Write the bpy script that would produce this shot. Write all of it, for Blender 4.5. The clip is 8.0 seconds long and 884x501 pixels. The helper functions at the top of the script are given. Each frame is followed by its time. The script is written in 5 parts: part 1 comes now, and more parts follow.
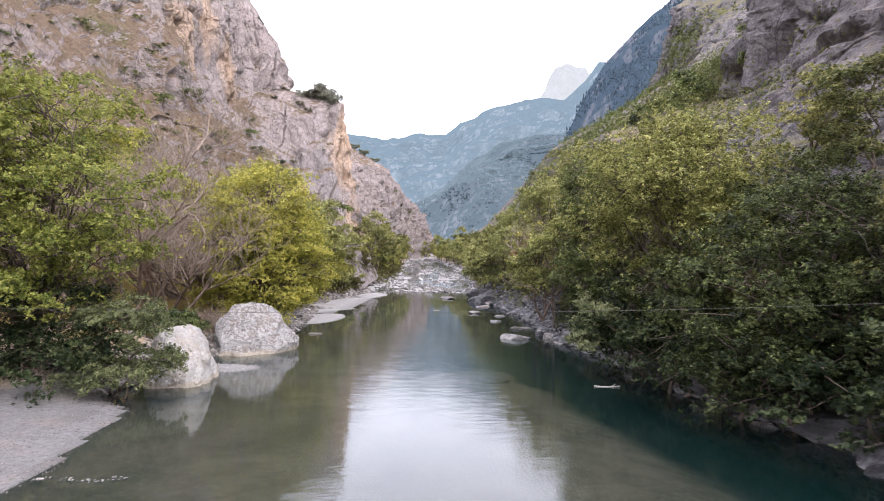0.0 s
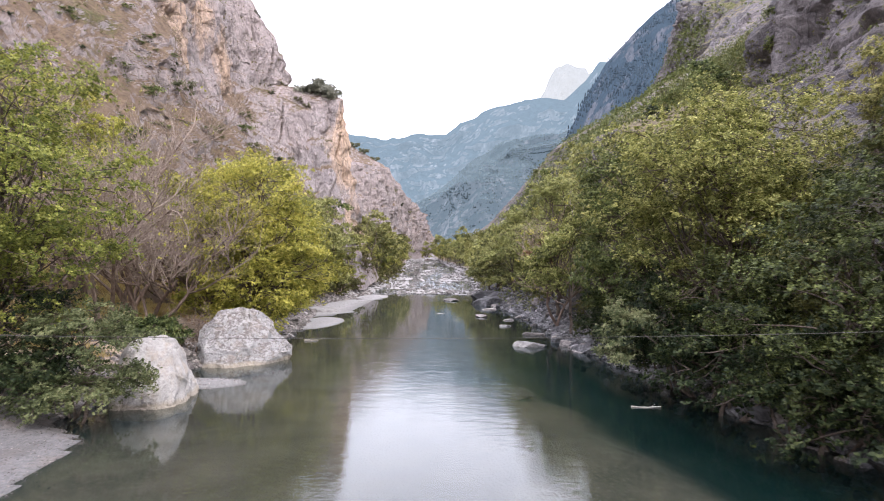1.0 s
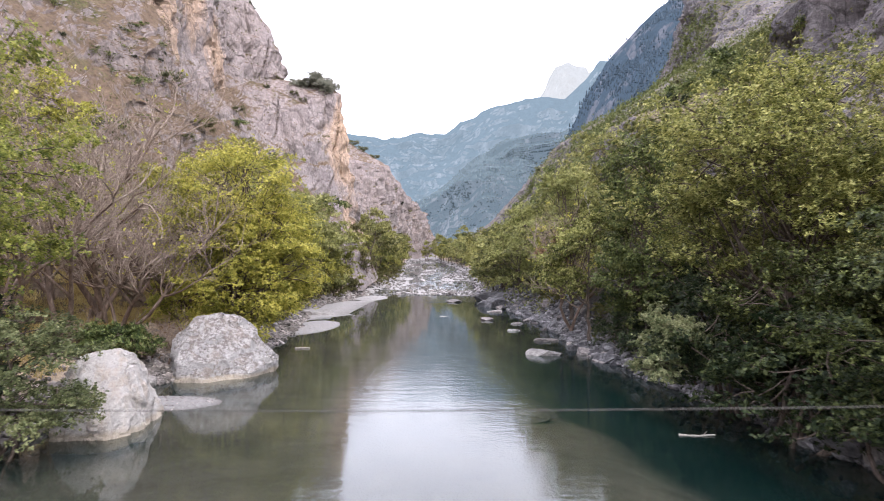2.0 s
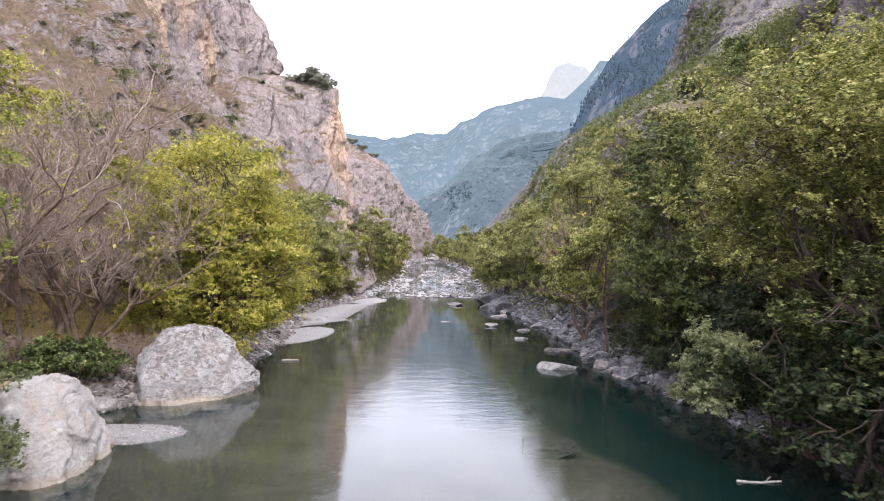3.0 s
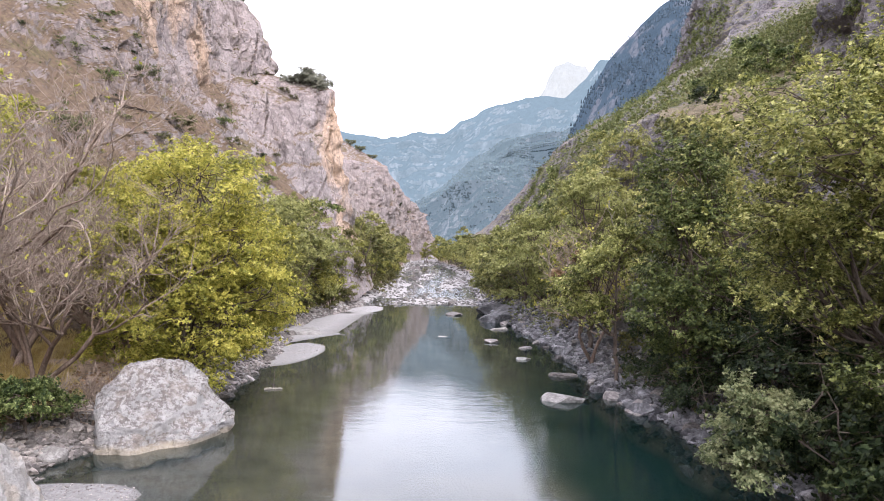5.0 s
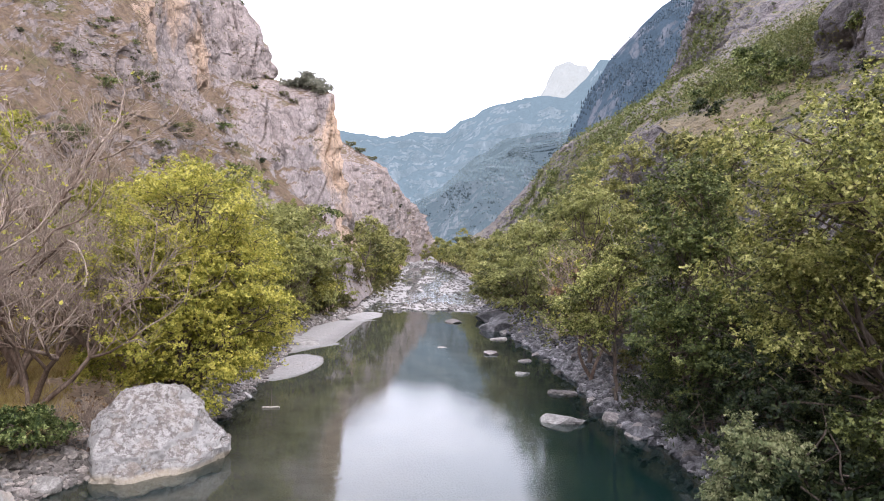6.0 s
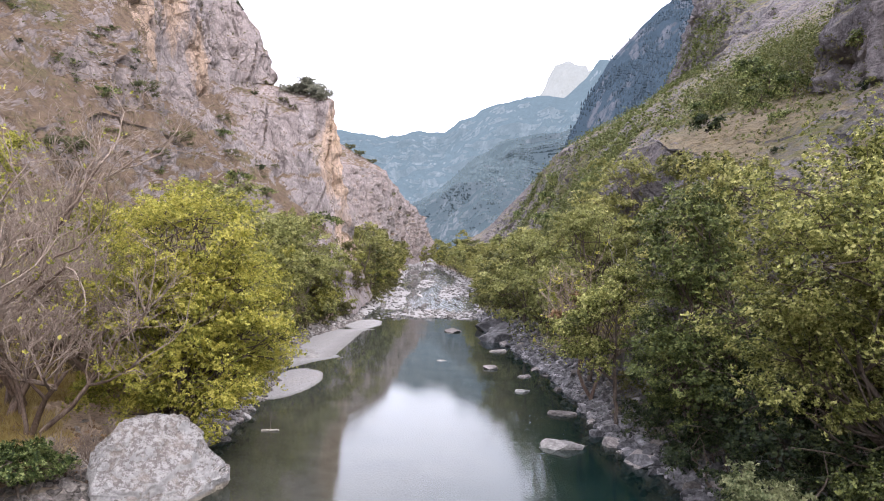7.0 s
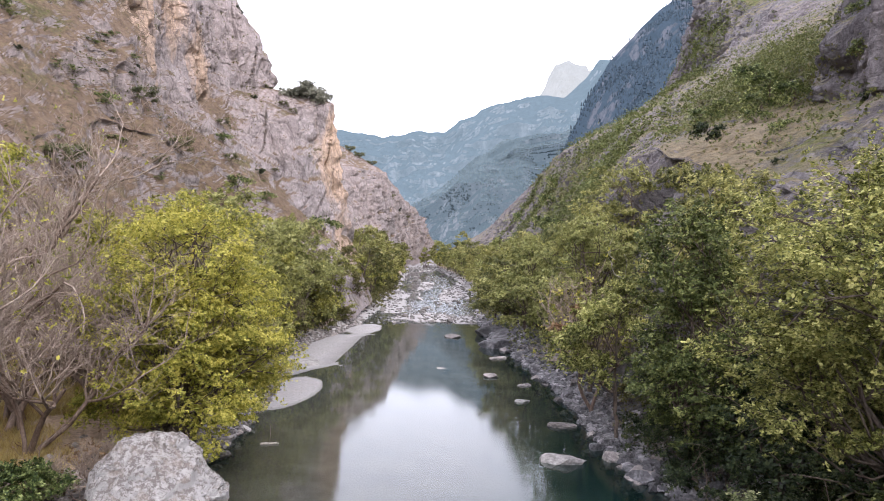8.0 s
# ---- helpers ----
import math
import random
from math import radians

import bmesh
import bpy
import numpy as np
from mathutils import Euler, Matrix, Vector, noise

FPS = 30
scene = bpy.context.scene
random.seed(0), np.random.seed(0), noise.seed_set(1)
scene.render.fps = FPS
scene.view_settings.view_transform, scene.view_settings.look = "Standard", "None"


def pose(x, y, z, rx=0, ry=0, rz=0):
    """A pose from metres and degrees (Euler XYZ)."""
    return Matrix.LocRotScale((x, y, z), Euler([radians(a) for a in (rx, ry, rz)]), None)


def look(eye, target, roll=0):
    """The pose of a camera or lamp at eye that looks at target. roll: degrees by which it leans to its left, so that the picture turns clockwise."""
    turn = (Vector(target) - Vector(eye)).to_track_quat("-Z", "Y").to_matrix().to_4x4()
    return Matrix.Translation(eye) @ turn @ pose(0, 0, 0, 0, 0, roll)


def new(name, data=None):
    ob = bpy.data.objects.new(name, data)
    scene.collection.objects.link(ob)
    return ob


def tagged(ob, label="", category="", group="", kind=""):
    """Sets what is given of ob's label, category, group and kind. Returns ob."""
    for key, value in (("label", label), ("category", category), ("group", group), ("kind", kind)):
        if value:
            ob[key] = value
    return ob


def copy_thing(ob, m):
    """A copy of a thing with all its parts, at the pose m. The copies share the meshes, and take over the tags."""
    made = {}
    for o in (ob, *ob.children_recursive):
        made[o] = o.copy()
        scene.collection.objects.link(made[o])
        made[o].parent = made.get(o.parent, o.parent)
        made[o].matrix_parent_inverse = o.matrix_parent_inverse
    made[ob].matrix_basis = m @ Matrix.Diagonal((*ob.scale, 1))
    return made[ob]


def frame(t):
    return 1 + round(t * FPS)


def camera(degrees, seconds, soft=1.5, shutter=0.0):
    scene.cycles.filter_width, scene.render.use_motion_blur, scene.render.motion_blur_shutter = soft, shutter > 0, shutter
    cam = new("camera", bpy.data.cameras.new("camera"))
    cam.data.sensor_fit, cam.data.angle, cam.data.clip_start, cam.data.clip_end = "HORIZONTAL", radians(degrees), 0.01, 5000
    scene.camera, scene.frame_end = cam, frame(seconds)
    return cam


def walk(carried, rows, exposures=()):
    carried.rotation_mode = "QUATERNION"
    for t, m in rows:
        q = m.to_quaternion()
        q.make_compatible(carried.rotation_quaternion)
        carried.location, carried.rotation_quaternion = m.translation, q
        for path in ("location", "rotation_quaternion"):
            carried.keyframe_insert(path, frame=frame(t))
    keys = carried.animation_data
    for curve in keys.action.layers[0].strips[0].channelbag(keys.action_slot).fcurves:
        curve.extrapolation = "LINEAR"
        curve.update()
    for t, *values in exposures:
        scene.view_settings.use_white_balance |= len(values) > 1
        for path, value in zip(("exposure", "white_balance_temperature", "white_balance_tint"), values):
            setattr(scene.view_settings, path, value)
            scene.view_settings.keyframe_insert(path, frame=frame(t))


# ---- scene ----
cam = camera(68.0, 8.0, soft=0.72, shutter=0.5)
PATH = [
    (0.0, (0.142, 2.335, 5.696), (0.126, 4.334, 5.728), 0.1),
    (0.5, (-0.144, 4.399, 5.711), (-0.159, 6.398, 5.743), 0.05),
    (1.0, (-0.380, 6.419, 5.707), (-0.396, 8.419, 5.740), 0.05),
    (1.5, (-0.555, 8.578, 5.671), (-0.571, 10.578, 5.703), 0.0),
    (3.0, (-0.825, 14.705, 5.870), (-0.842, 16.705, 5.902), -0.1),
    (3.5, (-0.828, 16.093, 6.301), (-0.845, 18.093, 6.332), -0.1),
    (4.0, (-0.788, 16.971, 6.506), (-0.803, 18.971, 6.538), -0.1),
    (5.5, (-0.635, 17.843, 7.453), (-0.651, 19.843, 7.481), 0.0),
    (6.0, (-0.623, 17.926, 8.042), (-0.638, 19.926, 8.069), 0.1),
    (6.5, (-0.639, 17.971, 8.693), (-0.653, 19.971, 8.719), 0.1),
    (7.0, (-0.656, 17.994, 9.304), (-0.669, 19.994, 9.329), 0.2),
    (7.5, (-0.658, 18.027, 9.832), (-0.671, 20.026, 9.857), 0.2),
    (8.0, (-0.648, 18.064, 10.02), (-0.661, 20.063, 10.044), 0.2),
]
EXPOSURE = [(0.0, 0.08), (1.5, 0.1), (3.0, 0.12), (3.5, 0.19), (4.0, 0.24), (5.5, 0.18), (6.3, 0.03), (8.0, -0.03)]
walk(cam, [(t, look(eye, target, roll)) for t, eye, target, roll in PATH], EXPOSURE)

# ---- sky and light: a bright hazy evening sky, the sun veiled ----
SUN_UP, SUN_ROUND = 46.0, 150.0
world = bpy.data.worlds.new("sky")
scene.world = world
world.use_nodes = True
wn, wl = world.node_tree.nodes, world.node_tree.links
wn.clear()
sky = wn.new("ShaderNodeTexSky")
sky.sky_type, sky.sun_disc = "NISHITA", False
sky.sun_elevation, sky.sun_rotation = radians(SUN_UP), radians(SUN_ROUND)
sky.air_density, sky.dust_density, sky.ozone_density = 1.0, 3.0, 1.0
dim = wn.new("ShaderNodeVectorMath")
dim.operation = "SCALE"
dim.inputs["Scale"].default_value = 0.12
wl.new(sky.outputs[0], dim.inputs[0])
veil = wn.new("ShaderNodeMix")
veil.data_type = "RGBA"
veil.inputs["Factor"].default_value = 0.8
veil.inputs["B"].default_value = (1.02, 0.985, 1.12, 1)
wl.new(dim.outputs[0], veil.inputs["A"])
back = wn.new("ShaderNodeBackground")
back.inputs["Strength"].default_value = 3.7
wl.new(veil.outputs["Result"], back.inputs["Color"])
wout = wn.new("ShaderNodeOutputWorld")
wl.new(back.outputs[0], wout.inputs["Surface"])
sun = new("sun", bpy.data.lights.new("sun", "SUN"))
sun.data.energy, sun.data.angle, sun.data.color = 1.6, radians(20), (1.0, 0.95, 0.9)
sun.matrix_world = look((0, 0, 300), (0 + 300 * math.sin(radians(SUN_ROUND)) * -1 / math.tan(radians(SUN_UP)), -300 * math.cos(radians(SUN_ROUND)) / math.tan(radians(SUN_UP)), 0))


# ---- noise on arrays ----
def lattice(ix, iy, iz, seed):
    h = (np.atleast_1d(ix) * 374761393 + iy * 668265263 + iz * 2147483647 + seed * 1274126177) & 0xFFFFFFFF
    h = ((h ^ (h >> 13)) * 1274126177) & 0xFFFFFFFF
    h = ((h ^ (h >> 16)) * 668265263) & 0xFFFFFFFF
    return (((h ^ (h >> 15)) & 0xFFFFFF) / 0xFFFFFF * 2 - 1).reshape(np.shape(ix))


def vnoise(x, y, z, seed=0):
    x, y, z = np.broadcast_arrays(np.asarray(x, float), np.asarray(y, float), np.asarray(z, float))
    fx, fy, fz = np.floor(x), np.floor(y), np.floor(z)
    ix, iy, iz = fx.astype(np.int64), fy.astype(np.int64), fz.astype(np.int64)
    u, v, w = (a * a * a * (a * (a * 6 - 15) + 10) for a in (x - fx, y - fy, z - fz))
    total = 0
    for i, a in ((0, 1 - u), (1, u)):
        for j, b in ((0, 1 - v), (1, v)):
            for k, c in ((0, 1 - w), (1, w)):
                total = total + a * b * c * lattice(ix + i, iy + j, iz + k, seed)
    return total


def fbm(x, y, z, octaves=4, seed=0, ridged=False, gain=0.5):
    total, amp, f = 0.0, 1.0, 1.0
    for o in range(octaves):
        n = vnoise(np.asarray(x) * f + 17.3 * o, np.asarray(y) * f - 9.1 * o, np.asarray(z) * f + 4.7 * o, seed + o)
        total = total + amp * ((1 - 2 * np.abs(n)) if ridged else n)
        amp, f = amp * gain, f * 2.03
    return total


def blocks(x, y, z, seed=0):
    """A step for each cell: the flat faces and edges of jointed rock."""
    i, j, k = (np.floor(np.asarray(a, float)).astype(np.int64) for a in (x, y, z))
    return lattice(i, j, k, seed)


def smooth(a, b, x):
    t = np.clip((np.asarray(x, float) - a) / (b - a), 0, 1)
    return t * t * (3 - 2 * t)


# ---- meshes ----
def mesh_of(name, verts, faces, material=None, shade=True):
    """A mesh from an array of places and one of equal-sided faces (or several such arrays)."""
    me = bpy.data.meshes.new(name)
    groups = [np.asarray(f, np.int32) for f in (faces if isinstance(faces, list) else [faces]) if len(f)]
    verts = np.asarray(verts, np.float32)
    loops = np.concatenate([g.ravel() for g in groups])
    totals = np.concatenate([np.full(len(g), g.shape[1], np.int32) for g in groups])
    me.vertices.add(len(verts))
    me.vertices.foreach_set("co", verts.ravel())
    me.loops.add(len(loops))
    me.loops.foreach_set("vertex_index", loops)
    me.polygons.add(len(totals))
    me.polygons.foreach_set("loop_start", np.concatenate([[0], np.cumsum(totals)[:-1]]).astype(np.int32))
    me.polygons.foreach_set("loop_total", totals)
    me.polygons.foreach_set("use_smooth", np.full(len(totals), shade))
    me.update(calc_edges=True)
    if material:
        me.materials.append(material)
    return me


def grid_faces(rows, cols, flip=False):
    a = (np.arange(rows - 1)[:, None] * cols + np.arange(cols - 1)[None, :]).ravel()
    f = np.stack([a, a + 1, a + cols + 1, a + cols], 1)
    return f[:, ::-1] if flip else f


def part_of(name, me, parent, label=""):
    ob = new(name, me)
    ob.parent = parent
    return tagged(ob, label)


class Shape:
    """Gathers tubes into one mesh."""

    def __init__(self):
        self.v, self.f, self.n = [], [], 0

    def tube(self, pts, radii, sides=6):
        pts, radii = np.asarray(pts, float), np.asarray(radii, float)
        d = np.gradient(pts, axis=0)
        d /= np.linalg.norm(d, axis=1)[:, None] + 1e-9
        ref = np.array([1.0, 0, 0]) if abs(d[0][0]) < 0.8 else np.array([0, 1.0, 0])
        u = np.cross(d, ref)
        u /= np.linalg.norm(u, axis=1)[:, None] + 1e-9
        w = np.cross(d, u)
        a = np.arange(sides) * 2 * np.pi / sides
        ring = pts[:, None] + radii[:, None, None] * (np.cos(a)[None, :, None] * u[:, None] + np.sin(a)[None, :, None] * w[:, None])
        self.v.append(ring.reshape(-1, 3))
        k = len(pts)
        i, j = np.meshgrid(np.arange(k - 1), np.arange(sides), indexing="ij")
        b = self.n + i * sides
        self.f.append(np.stack([b + j, b + (j + 1) % sides, b + sides + (j + 1) % sides, b + sides + j], -1).reshape(-1, 4))
        self.n += k * sides

    def mesh(self, name, material):
        return mesh_of(name, np.concatenate(self.v), np.concatenate(self.f), material)


# ---- materials ----
class Paint:
    """A node material under construction."""

    def __init__(self, name):
        self.m = bpy.data.materials.new(name)
        self.m.use_nodes = True
        self.t = self.m.node_tree
        self.t.nodes.clear()
        self.out = self.node("ShaderNodeOutputMaterial")
        self.place = self.node("ShaderNodeNewGeometry")

    def node(self, kind, **inputs):
        n = self.t.nodes.new(kind)
        for key, value in inputs.items():
            self.put(n.inputs[key.replace("_", " ")], value)
        return n

    def put(self, socket, value):
        if isinstance(value, bpy.types.NodeSocket):
            self.t.links.new(value, socket)
        else:
            socket.default_value = (*value, 1) if isinstance(value, tuple) and len(value) == 3 and socket.type == "RGBA" else value

    def coords(self, scale=(1, 1, 1), own=False):
        src = self.node("ShaderNodeTexCoord").outputs["Object"] if own else self.place.outputs["Position"]
        return self.node("ShaderNodeMapping", Vector=src, Scale=scale).outputs[0]

    def noise(self, scale=1.0, detail=4.0, rough=0.55, stretch=(1, 1, 1), own=False):
        return self.node("ShaderNodeTexNoise", Vector=self.coords(stretch, own), Scale=scale, Detail=detail, Roughness=rough).outputs["Fac"]

    def cells(self, scale=1.0, stretch=(1, 1, 1), feature="F1", own=False):
        n = self.node("ShaderNodeTexVoronoi", Vector=self.coords(stretch, own), Scale=scale)
        n.feature = feature
        return n.outputs["Distance"]

    def ramp(self, value, *stops):
        n = self.node("ShaderNodeValToRGB", Fac=value)
        e = n.color_ramp.elements
        while len(e) < len(stops):
            e.new(0.5)
        for el, (p, c) in zip(e, stops):
            el.position, el.color = p, (*c, 1) if isinstance(c, tuple) else (c, c, c, 1)
        return n.outputs[0]

    def mix(self, fac, a, b, how="MIX"):
        n = self.node("ShaderNodeMix")
        n.data_type, n.blend_type = "RGBA", how
        self.put(n.inputs["Factor"], fac)
        self.put(n.inputs["A"], a)
        self.put(n.inputs["B"], b)
        return n.outputs["Result"]

    def math(self, op, a, b=0.0):
        n = self.node("ShaderNodeMath")
        n.operation = op
        self.put(n.inputs[0], a)
        self.put(n.inputs[1], b)
        return n.outputs[0]

    def axis(self, which, socket):
        return self.node("ShaderNodeSeparateXYZ", Vector=socket).outputs[which]

    def bump(self, height, strength=0.5, distance=0.1, normal=None):
        n = self.node("ShaderNodeBump", Height=height, Strength=strength, Distance=distance)
        if normal is not None:
            self.put(n.inputs["Normal"], normal)
        return n.outputs[0]

    def surface(self, color, rough=0.8, normal=None, **more):
        p = self.node("ShaderNodeBsdfPrincipled", Roughness=rough, **more)
        self.put(p.inputs["Base Color"], color)
        if normal is not None:
            self.put(p.inputs["Normal"], normal)
        return p.outputs[0]

    def done(self, shader):
        self.t.links.new(shader, self.out.inputs["Surface"])
        return self.m


def rock_paint(name, light, dark, grass=(0.235, 0.175, 0.12), green=(0.075, 0.09, 0.025), cover=0.62, stains=(), meadow=0.0, lush=0.48, earth=(), lawn=()):
    """Limestone with streaks and cracks and, where it lies flat enough, dry grass. stains: (x, y, z, reach) of rust-coloured faces; earth: of gullies and ledges filled with soil; lawn: of green slopes."""
    p = Paint(name)
    big = p.noise(0.05, 5, 0.6)
    mid = p.noise(0.3, 8, 0.68)
    fine = p.noise(2.2, 8, 0.72)
    streak = p.noise(0.55, 7, 0.7, (1, 1, 0.16))
    thin = p.noise(2.4, 6, 0.7, (1, 1, 0.12))
    warp = p.node("ShaderNodeVectorMath")
    warp.operation = "ADD"
    p.put(warp.inputs[0], p.place.outputs["Position"])
    wob = p.node("ShaderNodeTexNoise", Vector=p.place.outputs["Position"], Scale=0.5, Detail=4.0)
    far = p.node("ShaderNodeVectorMath")
    far.operation = "SCALE"
    p.put(far.inputs[0], wob.outputs["Color"])
    far.inputs["Scale"].default_value = 3.0
    p.put(warp.inputs[1], far.outputs[0])
    vor = p.node("ShaderNodeTexVoronoi", Vector=p.node("ShaderNodeMapping", Vector=warp.outputs[0], Scale=(1, 1, 0.4)).outputs[0], Scale=0.3)
    vor.feature = "DISTANCE_TO_EDGE"
    crack = vor.outputs["Distance"]
    col = p.mix(p.ramp(mid, (0.36, 0.0), (0.62, 1.0)), dark, light)
    col = p.mix(p.ramp(big, (0.42, 0.5), (0.6, 0.0)), col, (light[0] * 0.85, light[1] * 0.76, light[2] * 0.7))
    for x, y, z, reach in stains:
        off = p.node("ShaderNodeVectorMath")
        off.operation = "DISTANCE"
        p.put(off.inputs[0], p.node("ShaderNodeMapping", Vector=p.place.outputs["Position"], Scale=(1, 1, 0.55)).outputs[0])
        off.inputs[1].default_value = (x, y, z * 0.55)
        near = p.math("SUBTRACT", 1.0, p.math("DIVIDE", off.outputs["Value"], reach))
        near = p.math("ADD", near, p.math("MULTIPLY", p.math("SUBTRACT", streak, 0.5), 1.6))
        col = p.mix(p.ramp(near, (0.05, 0.0), (0.45, 0.8)), col, (0.66, 0.47, 0.33))
    flat = p.axis(2, p.place.outputs["Normal"])
    upright = p.ramp(flat, (0.35, 1.0), (0.7, 0.0))
    col = p.mix(p.math("MULTIPLY", upright, p.ramp(streak, (0.5, 0.0), (0.66, 0.34))), col, tuple(0.5 * c for c in dark))
    col = p.mix(p.math("MULTIPLY", upright, p.ramp(thin, (0.48, 0.0), (0.64, 0.28))), col, tuple(0.55 * c for c in dark))
    col = p.mix(p.math("MULTIPLY", upright, p.ramp(thin, (0.34, 0.3), (0.46, 0.0))), col, tuple(1.15 * c for c in light))
    col = p.mix(p.ramp(fine, (0.36, 0.5), (0.58, 0.0)), col, tuple(0.5 * c for c in dark))
    col = p.mix(p.ramp(fine, (0.56, 0.0), (0.7, 0.3)), col, tuple(min(1.2 * c, 0.6) for c in light))
    col = p.mix(p.ramp(crack, (0.0, 0.5), (0.03, 0.0)), col, tuple(0.35 * c for c in dark))
    lay = p.math("ADD", flat, p.math("MULTIPLY", p.math("SUBTRACT", mid, 0.5), 0.9))
    lay = p.math("ADD", lay, p.math("MULTIPLY", p.math("SUBTRACT", big, 0.5), 1.0))
    if meadow:
        lay = p.math("ADD", lay, p.ramp(p.math("DIVIDE", p.axis(1, p.place.outputs["Position"]), 200.0), (0.5, meadow), (0.58, 0.0)))
    fresh = p.ramp(p.noise(0.1, 9, 0.75), (lush, 0.0), (lush + 0.14, 1.0))
    for x, y, z, reach in (*earth, *lawn):
        off = p.node("ShaderNodeVectorMath")
        off.operation = "DISTANCE"
        p.put(off.inputs[0], p.place.outputs["Position"])
        off.inputs[1].default_value = (x, y, z)
        near = p.math("DIVIDE", off.outputs["Value"], reach)
        lay = p.math("ADD", lay, p.ramp(near, (0.3, 0.55 if (x, y, z, reach) in lawn else 0.36), (1.0, 0.0)))
        if (x, y, z, reach) in lawn:
            fresh = p.math("MAXIMUM", fresh, p.ramp(near, (0.5, 0.85), (1.0, 0.0)))
        else:
            fresh = p.math("MULTIPLY", fresh, p.ramp(near, (0.5, 0.1), (1.0, 1.0)))
    turf = p.mix(fresh, grass, green)
    turf = p.mix(p.ramp(p.noise(1.3, 5, 0.7), (0.38, 0.7), (0.6, 0.0)), turf, tuple(0.45 * c for c in grass))
    turf = p.mix(p.ramp(fine, (0.5, 0.0), (0.68, 0.6)), turf, (0.27, 0.21, 0.12))
    col = p.mix(p.ramp(p.math("ADD", lay, p.math("MULTIPLY", p.math("SUBTRACT", fine, 0.5), 0.5)), (cover - 0.1, 0.0), (cover + 0.18, 1.0)), col, turf)
    h = p.math("ADD", p.math("MULTIPLY", mid, 1.0), p.math("MULTIPLY", fine, 0.85))
    h = p.math("ADD", h, p.math("MULTIPLY", p.ramp(crack, (0.0, 0.0), (0.06, 1.0)), 0.25))
    h = p.math("ADD", h, p.math("MULTIPLY", upright, p.math("ADD", p.math("MULTIPLY", streak, 0.6), p.math("MULTIPLY", thin, 0.35))))
    return p.done(p.surface(col, 0.92, p.bump(h, 1.0, 0.5), Specular_IOR_Level=0.2))


def boulder_paint(name="lichened_boulder", moss_share=0.85, pale=(0.52, 0.508, 0.515), stain=0.0):
    p = Paint(name)
    mid, fine = p.noise(0.8, 6, 0.65, own=True), p.noise(7.0, 7, 0.75, own=True)
    lichen, dirt = p.noise(4.2, 9, 0.8, (1.1, 1, 1.2), True), p.noise(1.3, 10, 0.72, (1, 1.3, 1), True)
    up = p.axis(2, p.place.outputs["Normal"])
    col = p.mix(p.ramp(mid, (0.38, 0.0), (0.6, 1.0)), tuple(0.74 * c for c in pale), pale)
    col = p.mix(p.ramp(fine, (0.36, 0.55), (0.5, 0.0)), col, tuple(0.5 * c for c in pale))
    mottle = p.mix(p.ramp(lichen, (0.46, 0.0), (0.54, 1.0)), (0.15, 0.13, 0.122), (0.46, 0.443, 0.44))
    mottle = p.mix(p.ramp(dirt, (0.5, 0.0), (0.6, 0.6)), mottle, (0.25, 0.205, 0.17))
    old = p.math("ADD", p.math("MULTIPLY", up, 0.8), p.math("MULTIPLY", p.math("SUBTRACT", dirt, 0.5), 1.6))
    col = p.mix(p.ramp(old, (0.22, 0.0), (0.42, moss_share)), col, mottle)
    if stain:
        col = p.mix(p.ramp(p.noise(1.2, 6, 0.7, (1.4, 1, 0.35), True), (0.5, 0.0), (0.62, stain)), col, (0.5, 0.38, 0.26))
    line = p.math("ADD", p.axis(2, p.place.outputs["Position"]), p.math("MULTIPLY", p.math("SUBTRACT", mid, 0.5), 0.5))
    col = p.mix(p.ramp(line, (0.14, 0.75), (0.3, 0.0)), col, (0.5, 0.43, 0.34))
    h = p.math("ADD", mid, p.math("ADD", p.math("MULTIPLY", fine, 0.3), p.math("MULTIPLY", lichen, 0.25)))
    return p.done(p.surface(col, 0.88, p.bump(h, 1.0, 0.4), Specular_IOR_Level=0.25))


def stone_paint(name, light, dark, size=1.0, own=True, wet=False):
    p = Paint(name)
    mid, fine = p.noise(0.9 * size, 6, 0.65, own=own), p.noise(7 * size, 5, 0.7, own=own)
    pit = p.cells(9 * size, own=own)
    col = p.mix(p.ramp(mid, (0.35, 0.0), (0.65, 1.0)), dark, light)
    col = p.mix(p.ramp(fine, (0.38, 0.7), (0.6, 0.0)), col, tuple(0.5 * c for c in dark))
    tone = p.node("ShaderNodeObjectInfo").outputs["Random"]
    col = p.mix(1.0, col, p.ramp(tone, (0.0, (0.5, 0.49, 0.48)), (1.0, (1.4, 1.38, 1.36))), "MULTIPLY")
    one = p.place.outputs["Random Per Island"]
    col = p.mix(1.0, col, p.ramp(one, (0.0, (0.55, 0.55, 0.56)), (0.6, (1.0, 1.0, 1.0)), (1.0, (1.75, 1.72, 1.7))), "MULTIPLY")
    h = p.math("ADD", mid, p.math("ADD", p.math("MULTIPLY", fine, 0.3), p.math("MULTIPLY", pit, 0.1)))
    return p.done(p.surface(col, 0.85, p.bump(h, 0.8, 0.15 / size), Specular_IOR_Level=0.3))


